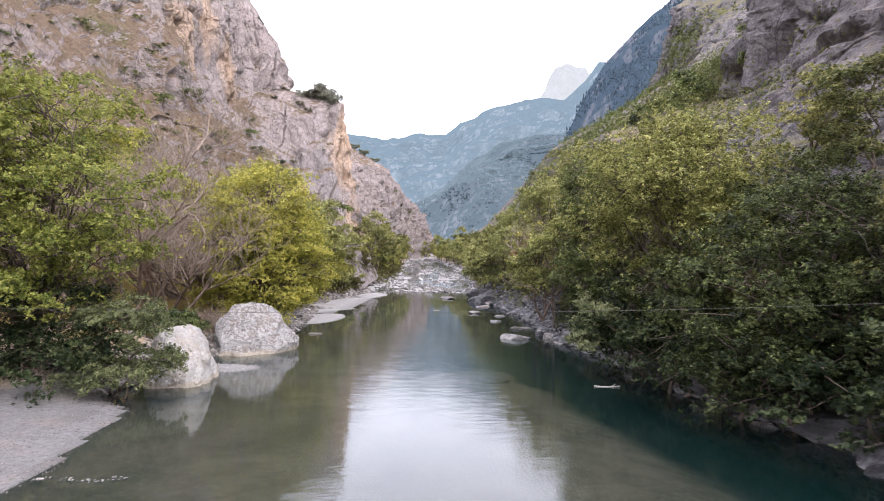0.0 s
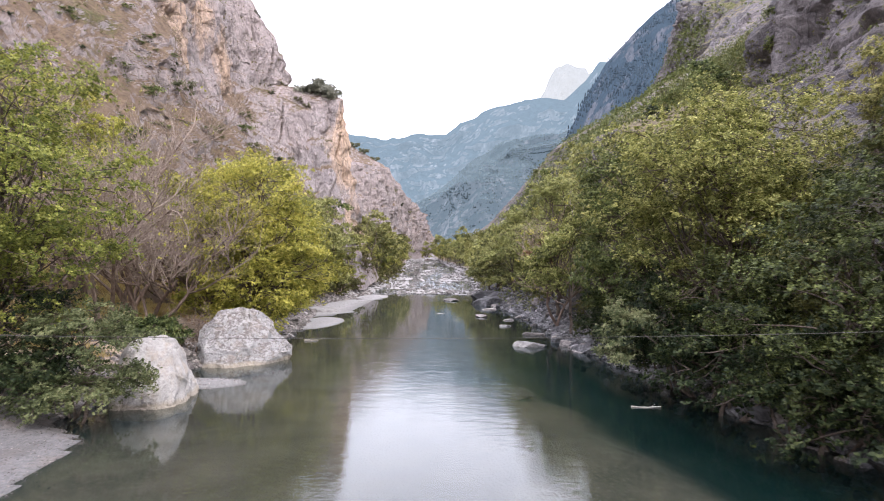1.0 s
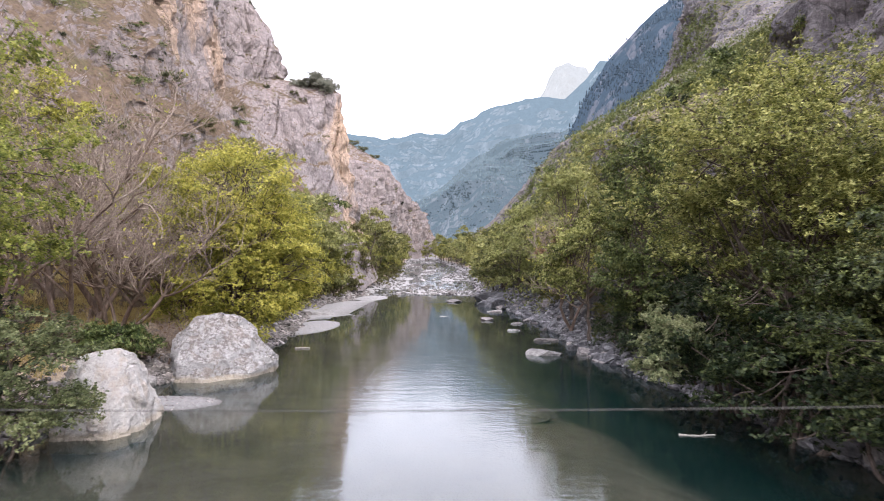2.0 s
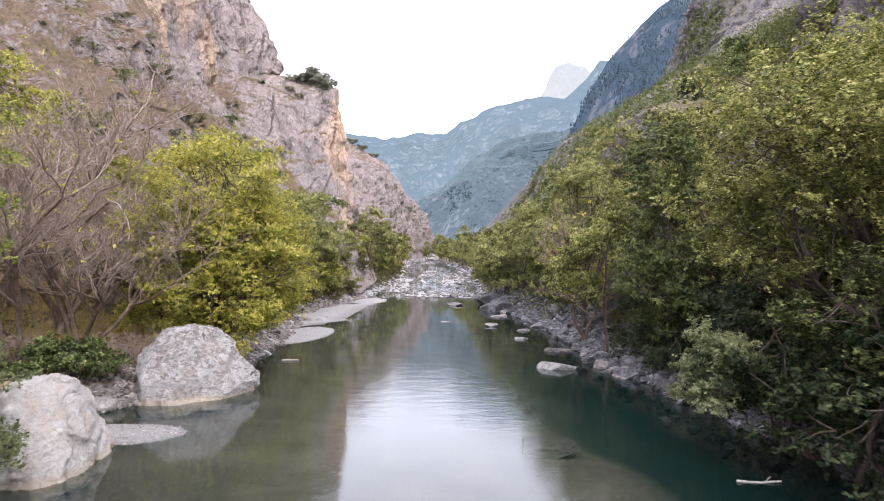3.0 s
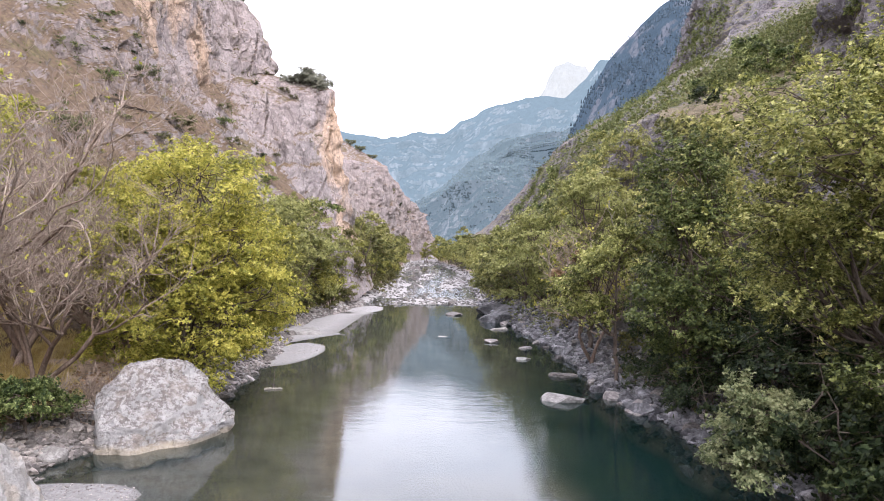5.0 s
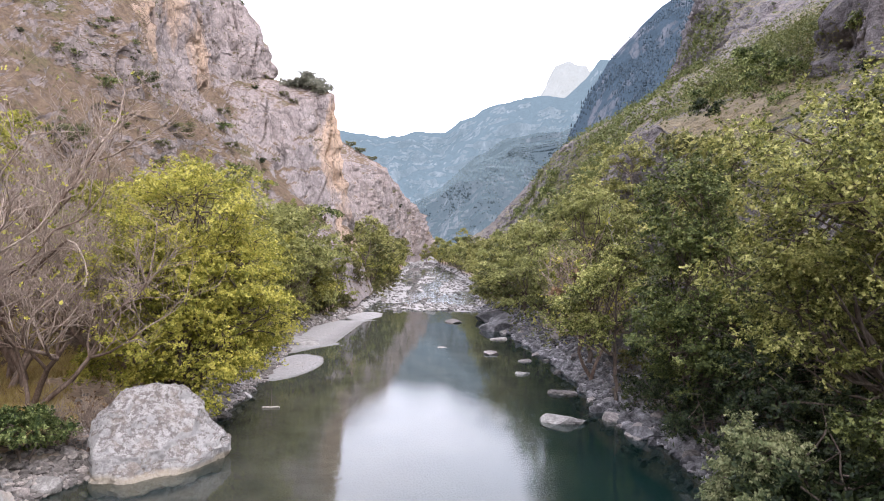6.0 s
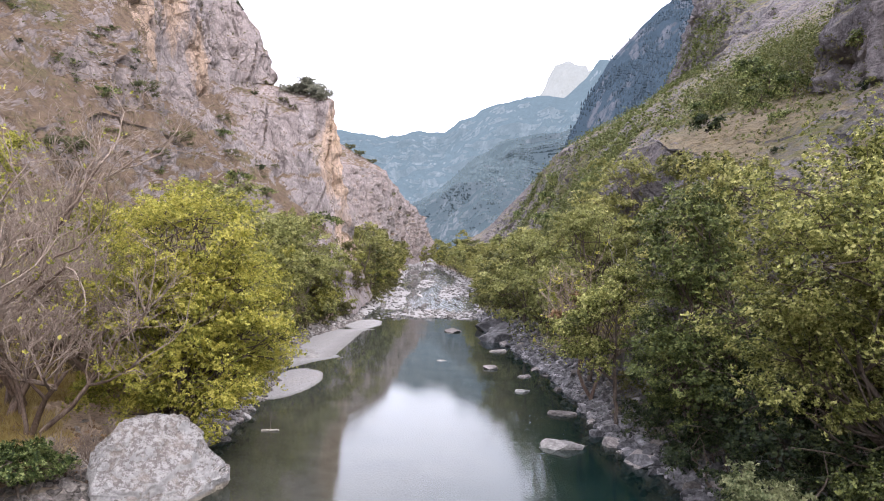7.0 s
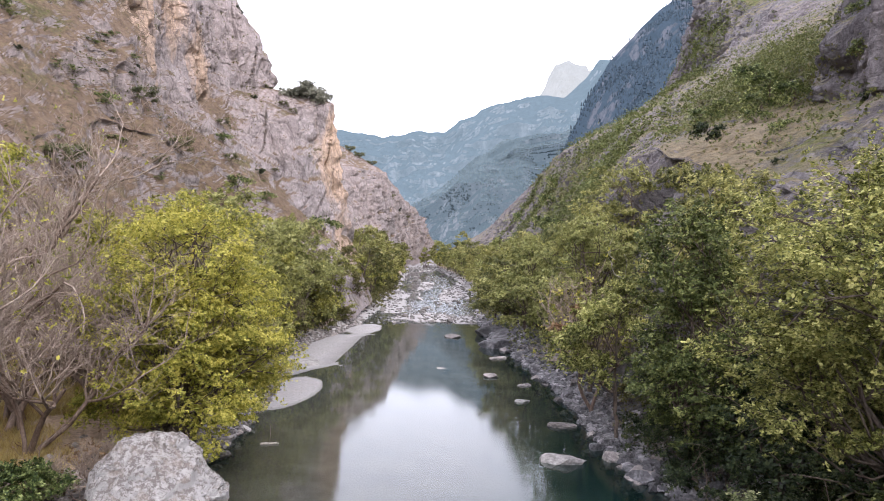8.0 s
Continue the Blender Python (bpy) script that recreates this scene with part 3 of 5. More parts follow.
# each station, from the foot to the top: slope, crag, ledge, upper cliff, rim
LEFT_WALL = {
    -60: [(-22, 0), (-28, 5), (-36, 13), (-42, 19), (-48, 24), (-54, 30), (-62, 38), (-70, 47), (-80, 58), (-105, 80), (-140, 110)],
    30: [(-23, 1), (-27, 3.5), (-30, 6), (-34, 10), (-38, 14), (-43, 19), (-48, 24), (-54, 30), (-60, 36), (-78, 56), (-140, 110)],
    62: [(-23, 1.5), (-26, 3.7), (-29, 6), (-33, 9), (-38, 14), (-43, 20), (-48, 25), (-54, 31), (-60, 38), (-80, 58), (-130, 110)],
    74: [(-24, 1.5), (-27, 4), (-31, 7.5), (-34.5, 11), (-37, 15.5), (-39, 19), (-44, 23.5), (-46.8, 26), (-48, 31.5), (-62, 42), (-130, 105)],
    80: [(-24, 1.5), (-27.5, 5), (-31, 9), (-34, 13), (-35.7, 17), (-37, 20.7), (-40.5, 25.5), (-45, 30.5), (-51, 36.5), (-62, 49), (-125, 105)],
    88: [(-24, 1.5), (-28, 6), (-31, 10), (-33.5, 14.5), (-35.8, 20), (-37.2, 25.2), (-41, 29), (-43.5, 34), (-49, 40.5), (-60, 54), (-115, 105)],
    95: [(-24, 1.5), (-27.5, 6), (-30, 10), (-31.5, 14), (-32.4, 19.5), (-33.2, 24), (-36.4, 28.5), (-39, 34), (-44, 42.5), (-54, 55), (-110, 108)],
    98.5: [(-24, 1.5), (-27, 6), (-29.5, 10), (-31, 14), (-32.2, 19), (-33, 23.2), (-37, 28), (-39, 34), (-42.5, 44), (-50, 57), (-105, 110)],
    100.5: [(-24, 1.5), (-27, 5.5), (-31, 9.5), (-36, 13.5), (-38, 18.5), (-38.6, 24), (-39.6, 29.5), (-40.7, 36), (-42, 44), (-48, 58), (-100, 112)],
    110: [(-20, 1.5), (-23, 6), (-27, 11), (-31.5, 15), (-35, 19.5), (-37, 25), (-40.3, 31.5), (-41.2, 39), (-42.5, 47), (-47, 60), (-98, 115)],
    118: [(-14.5, 0.8), (-15.3, 9), (-19, 13), (-24, 17), (-29, 20.5), (-34, 25), (-40, 33.5), (-41.2, 42), (-42.8, 52), (-48, 64), (-95, 116)],
    128: [(-14.5, 1.5), (-17, 9), (-20, 13), (-24, 17), (-29, 22), (-34.5, 30), (-40, 37), (-41.3, 44), (-42.8, 53), (-49, 66), (-95, 116)],
    134: [(-14, 2), (-16.5, 8), (-18.5, 14), (-20.5, 20), (-23.5, 28), (-28, 35.5), (-37.5, 39.7), (-39, 45), (-40.8, 54), (-47, 64), (-95, 116)],
    137: [(-14, 2.5), (-16.2, 8), (-18, 14), (-19.3, 21), (-20.3, 30), (-21.6, 38.3), (-34, 41), (-34.8, 47), (-37.6, 54), (-44, 63), (-95, 116)],
    140: [(-14.5, 3), (-18, 8), (-21, 15), (-23, 22), (-24, 30), (-26, 38), (-33.5, 41.3), (-34.4, 46.5), (-36.8, 52), (-41.5, 58.5), (-90, 114)],
    146: [(-16, 3), (-24, 10), (-29, 18), (-32, 25), (-34.5, 32), (-36, 36), (-38, 41), (-40, 45.5), (-43, 50.5), (-47, 57), (-90, 110)],
    190: [(-15, 3), (-26, 10), (-32, 18), (-36, 26), (-38, 33), (-41, 40), (-46, 44), (-50, 48), (-56, 54), (-64, 62), (-95, 95)],
    225: [(-15, 3.5), (-22, 10), (-27, 18), (-31, 26), (-34, 34), (-37, 40), (-42, 45), (-47, 49), (-54, 55), (-63, 63), (-90, 92)],
    250: [(-19, 4), (-19.3, 9), (-19.5, 15), (-20, 22), (-20.8, 30), (-22.4, 40), (-29, 44.5), (-38, 49.5), (-48, 56), (-60, 64), (-90, 95)],
    320: [(-18, 6), (-18.1, 10), (-18.2, 15), (-18.4, 20), (-18.6, 27), (-19.2, 35.5), (-26, 42), (-34, 47), (-44, 54), (-55, 62), (-85, 90)],
    400: [(-11.5, 8), (-11.6, 11), (-11.7, 14), (-11.9, 18), (-12.2, 21), (-13, 25), (-20, 33), (-30, 42), (-40, 50), (-55, 60), (-85, 90)],
    440: [(-9, 8), (-9.1, 11), (-9.2, 14), (-9.4, 16), (-9.7, 18), (-10.2, 20), (-18, 31), (-28, 40), (-40, 50), (-55, 60), (-85, 90)],
}
RIGHT_WALL = {
    -60: [(12.5, -0.5), (14, 2), (16, 5), (20, 10), (24, 15), (28, 20), (32, 25), (36, 30), (45, 42), (55, 55), (110, 110)],
    25: [(12.4, -0.5), (13.2, 2), (13.8, 4.2), (15.8, 4.5), (16.4, 7.4), (20, 10.5), (24, 14), (29, 22), (34, 30), (40, 40), (100, 110)],
    48: [(9.2, -0.3), (12.4, 3.6), (13.8, 4.6), (15.8, 4.8), (16.4, 8.4), (18.5, 12), (22, 15.5), (25, 19), (30, 28), (38, 40), (90, 110)],
    60: [(8.4, -0.3), (11.4, 3), (13.2, 7), (14.8, 10.5), (16.2, 13.8), (18, 15.5), (22, 17.8), (27, 20.4), (28.4, 28), (32.5, 42), (72, 100)],
    68: [(8.1, -0.3), (11.2, 3), (13.6, 8), (14.6, 11), (15.4, 15), (16.4, 17.8), (20.5, 19.3), (28.6, 22), (28.7, 26), (32, 36), (76, 100)],
    74: [(7.7, -0.3), (11, 3), (13.6, 8), (14.3, 11), (15.0, 15), (17.0, 19.5), (21, 20.5), (29, 23.5), (31.5, 27), (35, 35), (82, 90)],
    80: [(7.2, -0.3), (11, 3), (14, 9), (15.4, 12), (16.9, 16), (18.8, 20.5), (22, 22), (28, 25), (35, 30), (44, 36), (90, 70)],
    88: [(6.3, -0.3), (11, 3.5), (14, 8), (16, 12), (18.5, 16), (21, 21), (25, 24.5), (29, 26), (36, 31), (46, 38), (90, 66)],
    110: [(5.2, -0.2), (12, 5), (15, 8.5), (17.5, 13), (19, 18), (22, 21.5), (26, 25), (33, 30), (42, 36), (52, 42), (92, 66)],
    150: [(5.5, 0.6), (12, 6), (16, 11), (21, 16.5), (26, 23), (31, 30), (38, 38), (46, 43), (58, 50), (75, 60), (110, 85)],
    200: [(6.3, 2.2), (13, 8), (18, 14), (24, 22), (30, 31), (37, 42), (45, 47), (57, 53), (66, 60), (70, 82), (110, 130)],
    240: [(2, 3.5), (10, 9), (17, 15), (24, 23), (31, 33), (38, 45), (47, 51), (58, 55), (71, 61), (84, 76), (120, 120)],
    280: [(-2.5, 4.8), (8, 10), (15, 16), (22, 23), (29, 32), (36, 41), (43, 48), (50, 54), (60, 59), (78, 70), (120, 105)],
    360: [(-8, 7), (4, 12), (13, 18), (22, 24), (30, 32), (37, 41), (43, 46), (50, 52), (62, 58), (80, 68), (120, 85)],
    440: [(-14, 9), (0, 15), (10, 20), (18, 24), (24, 27), (32, 33), (42, 40), (54, 46), (68, 52), (85, 60), (120, 75)],
}


KNOWN = {}


def profile(stations, count):
    """Each station's line with that many points; where all have as many corners, corner answers corner."""
    if (id(stations), count) in KNOWN:
        return KNOWN[id(stations), count]
    ys = np.array(sorted(stations), float)
    lines = [np.array(stations[y], float) for y in ys]
    spans = [np.concatenate([[0], np.cumsum(np.hypot(*np.diff(p, axis=0).T))]) for p in lines]
    matched = len({len(p) for p in lines}) == 1
    mean = None
    if matched:
        steps = np.mean([np.diff(s) / s[-1] for s in spans], axis=0) * np.array([1.0] * (len(lines[0]) - 2) + [0.15])
        mean = np.concatenate([[0], np.cumsum(steps) / steps.sum()])
    u = np.linspace(0, 1, count) ** (1.1 if matched else 1.35)
    rows = []
    for p, s in zip(lines, spans):
        w = np.interp(u, mean, s) if matched else u * s[-1]
        rows.append(np.stack([np.interp(w, s, p[:, 0]), np.interp(w, s, p[:, 1])], 1))
    KNOWN[id(stations), count] = ys, np.array(rows)
    return KNOWN[id(stations), count]


def wall_rows(stations, ys, count):
    sy, table = profile(stations, count)
    i = np.clip(np.searchsorted(sy, ys) - 1, 0, len(sy) - 2)
    f = ((ys - sy[i]) / (sy[i + 1] - sy[i]))
    f = 0.35 * f + 0.65 * f * f * (3 - 2 * f)
    f = f[:, None, None]
    return table[i] * (1 - f) + table[i + 1] * f


def crags(x, y, z, seed, harsh=1.0):
    """How far the rock stands out or back, in metres: ribs and clefts, jointed blocks, beds."""
    wx = 1.1 * fbm(x / 8, y / 8, z / 8, 3, seed + 31)
    wy = 1.1 * fbm(x / 8, y / 8, z / 8, 3, seed + 37)
    d = 1.5 * fbm(x / 20, y / 20, z / 28, 3, seed) - 0.4
    d = d + 0.8 * fbm(x / 9 + 0.3 * wx, y / 9 + 0.3 * wy, z / 26, 4, seed + 7, True)
    d = d + 0.7 * harsh * fbm(x / 3.6 + 0.3 * wx, y / 3.6, z / 14, 3, seed + 15, True)
    for size, deep, k in ((8.0, 1.5, 41), (3.4, 0.8, 43)):
        line = 1 - 2 * np.abs(vnoise(x / size + 0.35 * wx, y / size + 0.35 * wy, z / (5 * size), seed + k))
        d = d - deep * harsh * smooth(0.72, 1.0, line)
    bed = z / 3.3 + 0.6 * wx + 0.08 * y
    d = d + 0.2 * harsh * (bed - np.floor(bed) - 0.5) * np.clip(0.5 + 0.9 * vnoise(x / 7, y / 7, z / 7, seed + 19), 0, 1)
    d = d + 0.34 * harsh * blocks(0.2 * x + 0.6 * wy, y / 4.2 + 0.6 * wx, z / 8 + 0.5 * wy, seed + 5)
    d = d + 0.16 * harsh * blocks(0.5 * x + 0.8 * wx, y / 1.7 + 0.8 * wy, z / 3.0 + 0.7 * wx, seed + 6)
    return d + 0.5 * harsh * fbm(x / 1.9, y / 1.9, z / 2.4, 3, seed + 23)


def build_wall(name, stations, ys, count, side, seed, material, label, amp=1.0, harsh=1.0):
    rows = wall_rows(stations, ys, count)
    X, Z = rows[..., 0], rows[..., 1]
    Y = np.repeat(ys[:, None], count, 1)
    ax, ay, az = np.gradient(X, axis=1), 0 * X, np.gradient(Z, axis=1)
    bx, by, bz = np.gradient(X, axis=0), np.gradient(Y, axis=0), np.gradient(Z, axis=0)
    n = np.stack([ay * bz - az * by, az * bx - ax * bz, ax * by - ay * bx], -1)
    n = n / (np.linalg.norm(n, axis=-1, keepdims=True) + 1e-9)
    n = n * np.sign(n[..., 0] * -side + 1e-6)[..., None]
    steep = 1 - np.abs(n[..., 2])
    d = amp * crags(X, Y, Z, seed, harsh) * np.clip(0.15 + 1.1 * steep, 0.15, 1.1) * smooth(0, 6, Z - Z[:, :1])
    d = d * (1 + smooth(150, 320, Y) * 0.5)
    X, Y, Z = X + d * n[..., 0], Y + 0.8 * d * n[..., 1], Z + d * np.maximum(n[..., 2], 0) * 0.6
    ob = new(name, mesh_of(name, np.stack([X, Y, Z], -1).reshape(-1, 3), grid_faces(len(ys), count, side > 0), material, False))
    tagged(ob, label, "cliff", kind="structure")
    return X, Y, Z


ly = axis_steps((-60, 20, 4), (20, 60, 1.0), (60, 94, 0.3), (94, 102, 0.2), (102, 130, 0.3), (130, 142, 0.17), (142, 220, 2.0), (220, 340, 0.6), (340, 440, 1.3))
ry = axis_steps((-60, 10, 4), (10, 40, 1.0), (40, 120, 0.33), (120, 300, 0.7), (300, 440, 1.4))
LW = build_wall("cliff_wall_west", LEFT_WALL, ly, 350, -1, 11, CLIFF, "grey limestone cliff with orange stains and dry grass ledges", 1.0, 0.75)
RW = build_wall("cliff_wall_east", RIGHT_WALL, ry, 300, 1, 57, CLIFF_RIGHT, "steep slope of grey rock and yellowing grass", 0.9, 1.2)


def wall_z(stations, x, y):
    row = wall_rows(stations, np.array([float(y)]), 120)[0]
    xs, zs = np.abs(row[:, 0]), row[:, 1]
    return float(np.interp(abs(x), np.maximum.accumulate(xs), zs, left=-9))


def land(x, y):
    """The height of the land at a place."""
    z = float(ground_z(x, y))
    if x < -15:
        z = max(z, wall_z(LEFT_WALL, x, y))
    if x > 3:
        z = max(z, wall_z(RIGHT_WALL, x, y))
    return z


# ---- far mountains ----
def mountain(name, y, skyline, foot, reach, rough, material, label, seed, step, ribs=0.0):
    """A mountainside under a skyline of (x, z), broken by crags and by gullies that run down it."""
    sk = np.array(skyline, float)
    xs = np.arange(sk[0, 0], sk[-1, 0], step)
    top = np.interp(xs, sk[:, 0], sk[:, 1]) + rough * 0.8 * fbm(xs / (rough * 6), seed, 0, 4, seed)
    k = 70
    s = np.linspace(0, 1, k)[:, None]
    X = np.repeat(xs[None, :], k, 0)
    Z = foot + (top[None, :] - foot) * s ** 0.85
    Y = y - reach * (1 - s) + 0 * X
    d = rough * fbm(X / (rough * 7), Y / (rough * 7), Z / (rough * 7), 5, seed + 3, True) * (1 - s ** 6)
    Y = Y - d * 2.6
    if ribs:
        bend = X + 0.35 * (top[None, :] - Z) + 0.8 * d
        comb = fbm(bend / (ribs * 3.4), seed + 0 * X, Z / (ribs * 14), 4, seed + 9, True)
        Y = Y - ribs * comb * np.minimum(1, 4 * (1 - s))
        Z = Z + 0.35 * ribs * comb * (1 - s)
    Z = Z + 0.6 * d * (1 - s)
    ob = new(name, mesh_of(name, np.stack([X, Y, Z], -1).reshape(-1, 3), grid_faces(k, len(xs)), material, False))
    tagged(ob, label, "mountain", kind="structure")
    return X, Y, Z


# aerial haze is put into bluish base colours and the emission share
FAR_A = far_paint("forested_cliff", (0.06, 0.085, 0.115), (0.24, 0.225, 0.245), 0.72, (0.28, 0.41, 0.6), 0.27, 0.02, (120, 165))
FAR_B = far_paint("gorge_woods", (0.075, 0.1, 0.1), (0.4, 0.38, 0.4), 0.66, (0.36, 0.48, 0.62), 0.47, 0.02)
FAR_C = far_paint("blue_haze_mountain", (0.12, 0.17, 0.21), (0.5, 0.52, 0.56), 0.78, (0.4, 0.53, 0.68), 0.6, 0.008)
FAR_D = far_paint("hazed_peak", (0.5, 0.55, 0.62), (0.6, 0.62, 0.66), 0.5, (0.76, 0.78, 0.84), 0.85, 0.006)
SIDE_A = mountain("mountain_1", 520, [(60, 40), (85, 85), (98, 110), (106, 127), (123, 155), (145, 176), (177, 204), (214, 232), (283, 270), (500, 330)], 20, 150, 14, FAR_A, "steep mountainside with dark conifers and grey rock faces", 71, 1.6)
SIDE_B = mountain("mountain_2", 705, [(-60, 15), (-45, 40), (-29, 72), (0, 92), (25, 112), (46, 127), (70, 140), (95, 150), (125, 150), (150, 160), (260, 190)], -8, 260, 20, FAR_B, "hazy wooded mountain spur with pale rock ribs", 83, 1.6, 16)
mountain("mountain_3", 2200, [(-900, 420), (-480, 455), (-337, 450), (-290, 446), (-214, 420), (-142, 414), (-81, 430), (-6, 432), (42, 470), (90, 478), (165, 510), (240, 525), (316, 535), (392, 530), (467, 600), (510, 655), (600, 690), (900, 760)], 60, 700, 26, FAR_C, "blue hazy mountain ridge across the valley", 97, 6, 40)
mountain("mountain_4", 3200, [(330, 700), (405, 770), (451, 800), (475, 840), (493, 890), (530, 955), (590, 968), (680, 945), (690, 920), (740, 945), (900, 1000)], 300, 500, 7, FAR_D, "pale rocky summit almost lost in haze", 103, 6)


def far_woods(name, land_grid, count, low, high, seed, material, label, keep, wide=1.0):
    """Countless conifers on a far mountainside: two-tiered cones in one mesh."""
    rng = np.random.default_rng(seed)
    X, Y, Z = land_grid
    i, j = np.maximum(rng.integers(8, X.shape[0], count * 3), rng.integers(8, X.shape[0], count * 3)), rng.integers(0, X.shape[1], count * 3)
    ok = vnoise(X[i, j] / 26, Y[i, j] / 26, Z[i, j] / 26, seed) + rng.normal(0, 0.25, count * 3) > keep
    i, j = i[ok][:count], j[ok][:count]
    n = len(i)
    base = np.stack([X[i, j] + rng.normal(0, 1, n), Y[i, j] - 1, Z[i, j] - 1.0], 1)
    h = rng.uniform(low, high, n)
    a = np.arange(6) * np.pi / 3
    rings = []
    for r, z in ((0.24, 0.12), (0.11, 0.55), (0.17, 0.5)):
        rings.append(np.stack([wide * r * np.cos(a), wide * r * np.sin(a), 0 * a + z], 1))
    v = np.concatenate(rings + [np.array([[0, 0, 1.0], [0, 0, 0.12]])])
    f = []
    for k in range(6):
        q = (k + 1) % 6
        f += [(k, q, 6 + q), (k, 6 + q, 6 + k), (12 + k, 12 + q, 18), (q, k, 19)]
    f = np.array(f)
    V = v[None] * h[:, None, None] * rng.uniform(0.85, 1.2, (n, 20, 1)) + base[:, None]
    F = (f[None] + (np.arange(n) * 20)[:, None, None]).reshape(-1, 3)
    return tagged(new(name, mesh_of(name, V.reshape(-1, 3), F, material, False)), label, "woods", kind="stuff")


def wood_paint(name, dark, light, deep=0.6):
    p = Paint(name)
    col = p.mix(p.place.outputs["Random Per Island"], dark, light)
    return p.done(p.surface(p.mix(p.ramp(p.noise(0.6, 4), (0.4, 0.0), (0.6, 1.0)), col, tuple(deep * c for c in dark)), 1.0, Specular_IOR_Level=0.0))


py = np.arange(14, 50, 0.8)
px = 14.8 + 0.25 * np.sin(py / 5)
pz = np.interp(py, [14, 25, 48, 50], [4.6, 4.65, 4.95, 4.95])
edge = 0.15 * vnoise(py, 0.0, 0.0, 4)
strip = [np.stack([px + k * (0.85 + edge), py, pz + h], 1) for k, h in ((-1.15, -0.6), (-1, 0), (0, 0.05), (1, 0), (1.15, -0.6))]
tagged(new("path", mesh_of("path", np.stack(strip, 1).reshape(-1, 3), grid_faces(len(py), 5), GROUND)), "pale trodden footpath along the wooded slope", "path", kind="structure")

# both woods have distance haze painted into their blue-grey tree colours
far_woods("conifer_wood", SIDE_A, 14000, 1.6, 3.6, 3, wood_paint("haze_blue_conifers", (0.05, 0.075, 0.1), (0.085, 0.115, 0.145)), "dark conifer wood on the mountainside with bluish haze in its colour", -0.1)
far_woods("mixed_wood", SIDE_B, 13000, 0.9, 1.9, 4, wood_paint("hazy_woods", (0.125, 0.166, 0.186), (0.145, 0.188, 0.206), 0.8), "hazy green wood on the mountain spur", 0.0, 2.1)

# ---- trees ----
def leaves(centres, count, spread, size, rng, out=None, rise=-0.12):
    """Leaves in flat sprays round the centres, each spray drawn out along its own way and made of rosettes: one blade a leaf."""
    k = len(centres)
    if out is None:
        out = rng.normal(0, 1, (k, 3))
    out = np.array(out, float)
    out[:, 2] = out[:, 2] * 0.35 + rise
    out /= np.linalg.norm(out, axis=1)[:, None] + 1e-9
    wide = np.cross(out, np.array([0, 0, 1.0])) + rng.normal(0, 0.15, (k, 3))
    wide /= np.linalg.norm(wide, axis=1)[:, None] + 1e-9
    thick = np.cross(wide, out)
    shoots = max(2, count // 8)
    along = rng.uniform(-1, 1, (k, shoots)) * 1.25
    across = rng.normal(0, 1, (k, shoots)) * (1 - 0.35 * along)
    up = rng.normal(0, 1, (k, shoots))
    tuft = np.asarray(centres)[:, None] + spread[0] * along[..., None] * out[:, None] + spread[1] * 0.8 * across[..., None] * wide[:, None] + spread[2] * up[..., None] * thick[:, None]
    tuft[..., 2] -= 0.12 * spread[0] * (along ** 2 + across ** 2)
    stalk = 0.55 * out[:, None] + rng.normal(0, 0.4, (k, shoots, 3)) + np.array([0, 0, 0.75])
    stalk /= np.linalg.norm(stalk, axis=-1, keepdims=True)
    pick = rng.integers(0, shoots, (k, count))[..., None]
    axis = np.take_along_axis(stalk, pick, 1).reshape(-1, 3)
    pos = (np.take_along_axis(tuft, pick, 1) + rng.normal(0, 0.3, (k, count, 3)) * size).reshape(-1, 3)
    a = rng.normal(0, 1, (k * count, 3))
    a -= 0.8 * axis * np.sum(a * axis, 1)[:, None]
    a = a / (np.linalg.norm(a, axis=1)[:, None] + 1e-9) + 0.35 * axis
    a /= np.linalg.norm(a, axis=1)[:, None] + 1e-9
    n = axis + rng.normal(0, 0.35, (k * count, 3))
    n -= a * np.sum(n * a, 1)[:, None]
    n /= np.linalg.norm(n, axis=1)[:, None] + 1e-9
    b = np.cross(n, a)
    L = size * rng.uniform(0.6, 1.35, (k * count, 1))
    W = L * 0.34
    tip = pos + a * L - n * L * 0.15
    if size >= 0.2:
        v = np.stack([pos + b * W, tip + a * L * 0.1, pos - b * W], 1).reshape(-1, 3)
        return v, np.arange(len(v)).reshape(-1, 3)
    v = np.stack([pos - a * L * 0.1, pos + a * L * 0.42 + b * W, tip, pos + a * L * 0.42 - b * W], 1).reshape(-1, 3)
    return v, np.arange(len(v)).reshape(-1, 4)


def limb(shape, a, b, r0, r1, rng, bend=0.12, sides=6, steps=6, sag=0.0):
    a, b = np.asarray(a, float), np.asarray(b, float)
    t = np.linspace(0, 1, steps)[:, None]
    length = np.linalg.norm(b - a)
    side = rng.normal(0, 1, 3) * bend * length
    kink = rng.normal(0, 0.025 * length, (steps, 3)) * np.sin(np.pi * t)
    pts = a + (b - a) * t + side * np.sin(np.pi * t) + kink
    pts[:, 2] += sag * np.sin(np.pi * t[:, 0]) * length
    shape.tube(pts, r0 + (r1 - r0) * t[:, 0] ** 0.8, sides)
    return pts


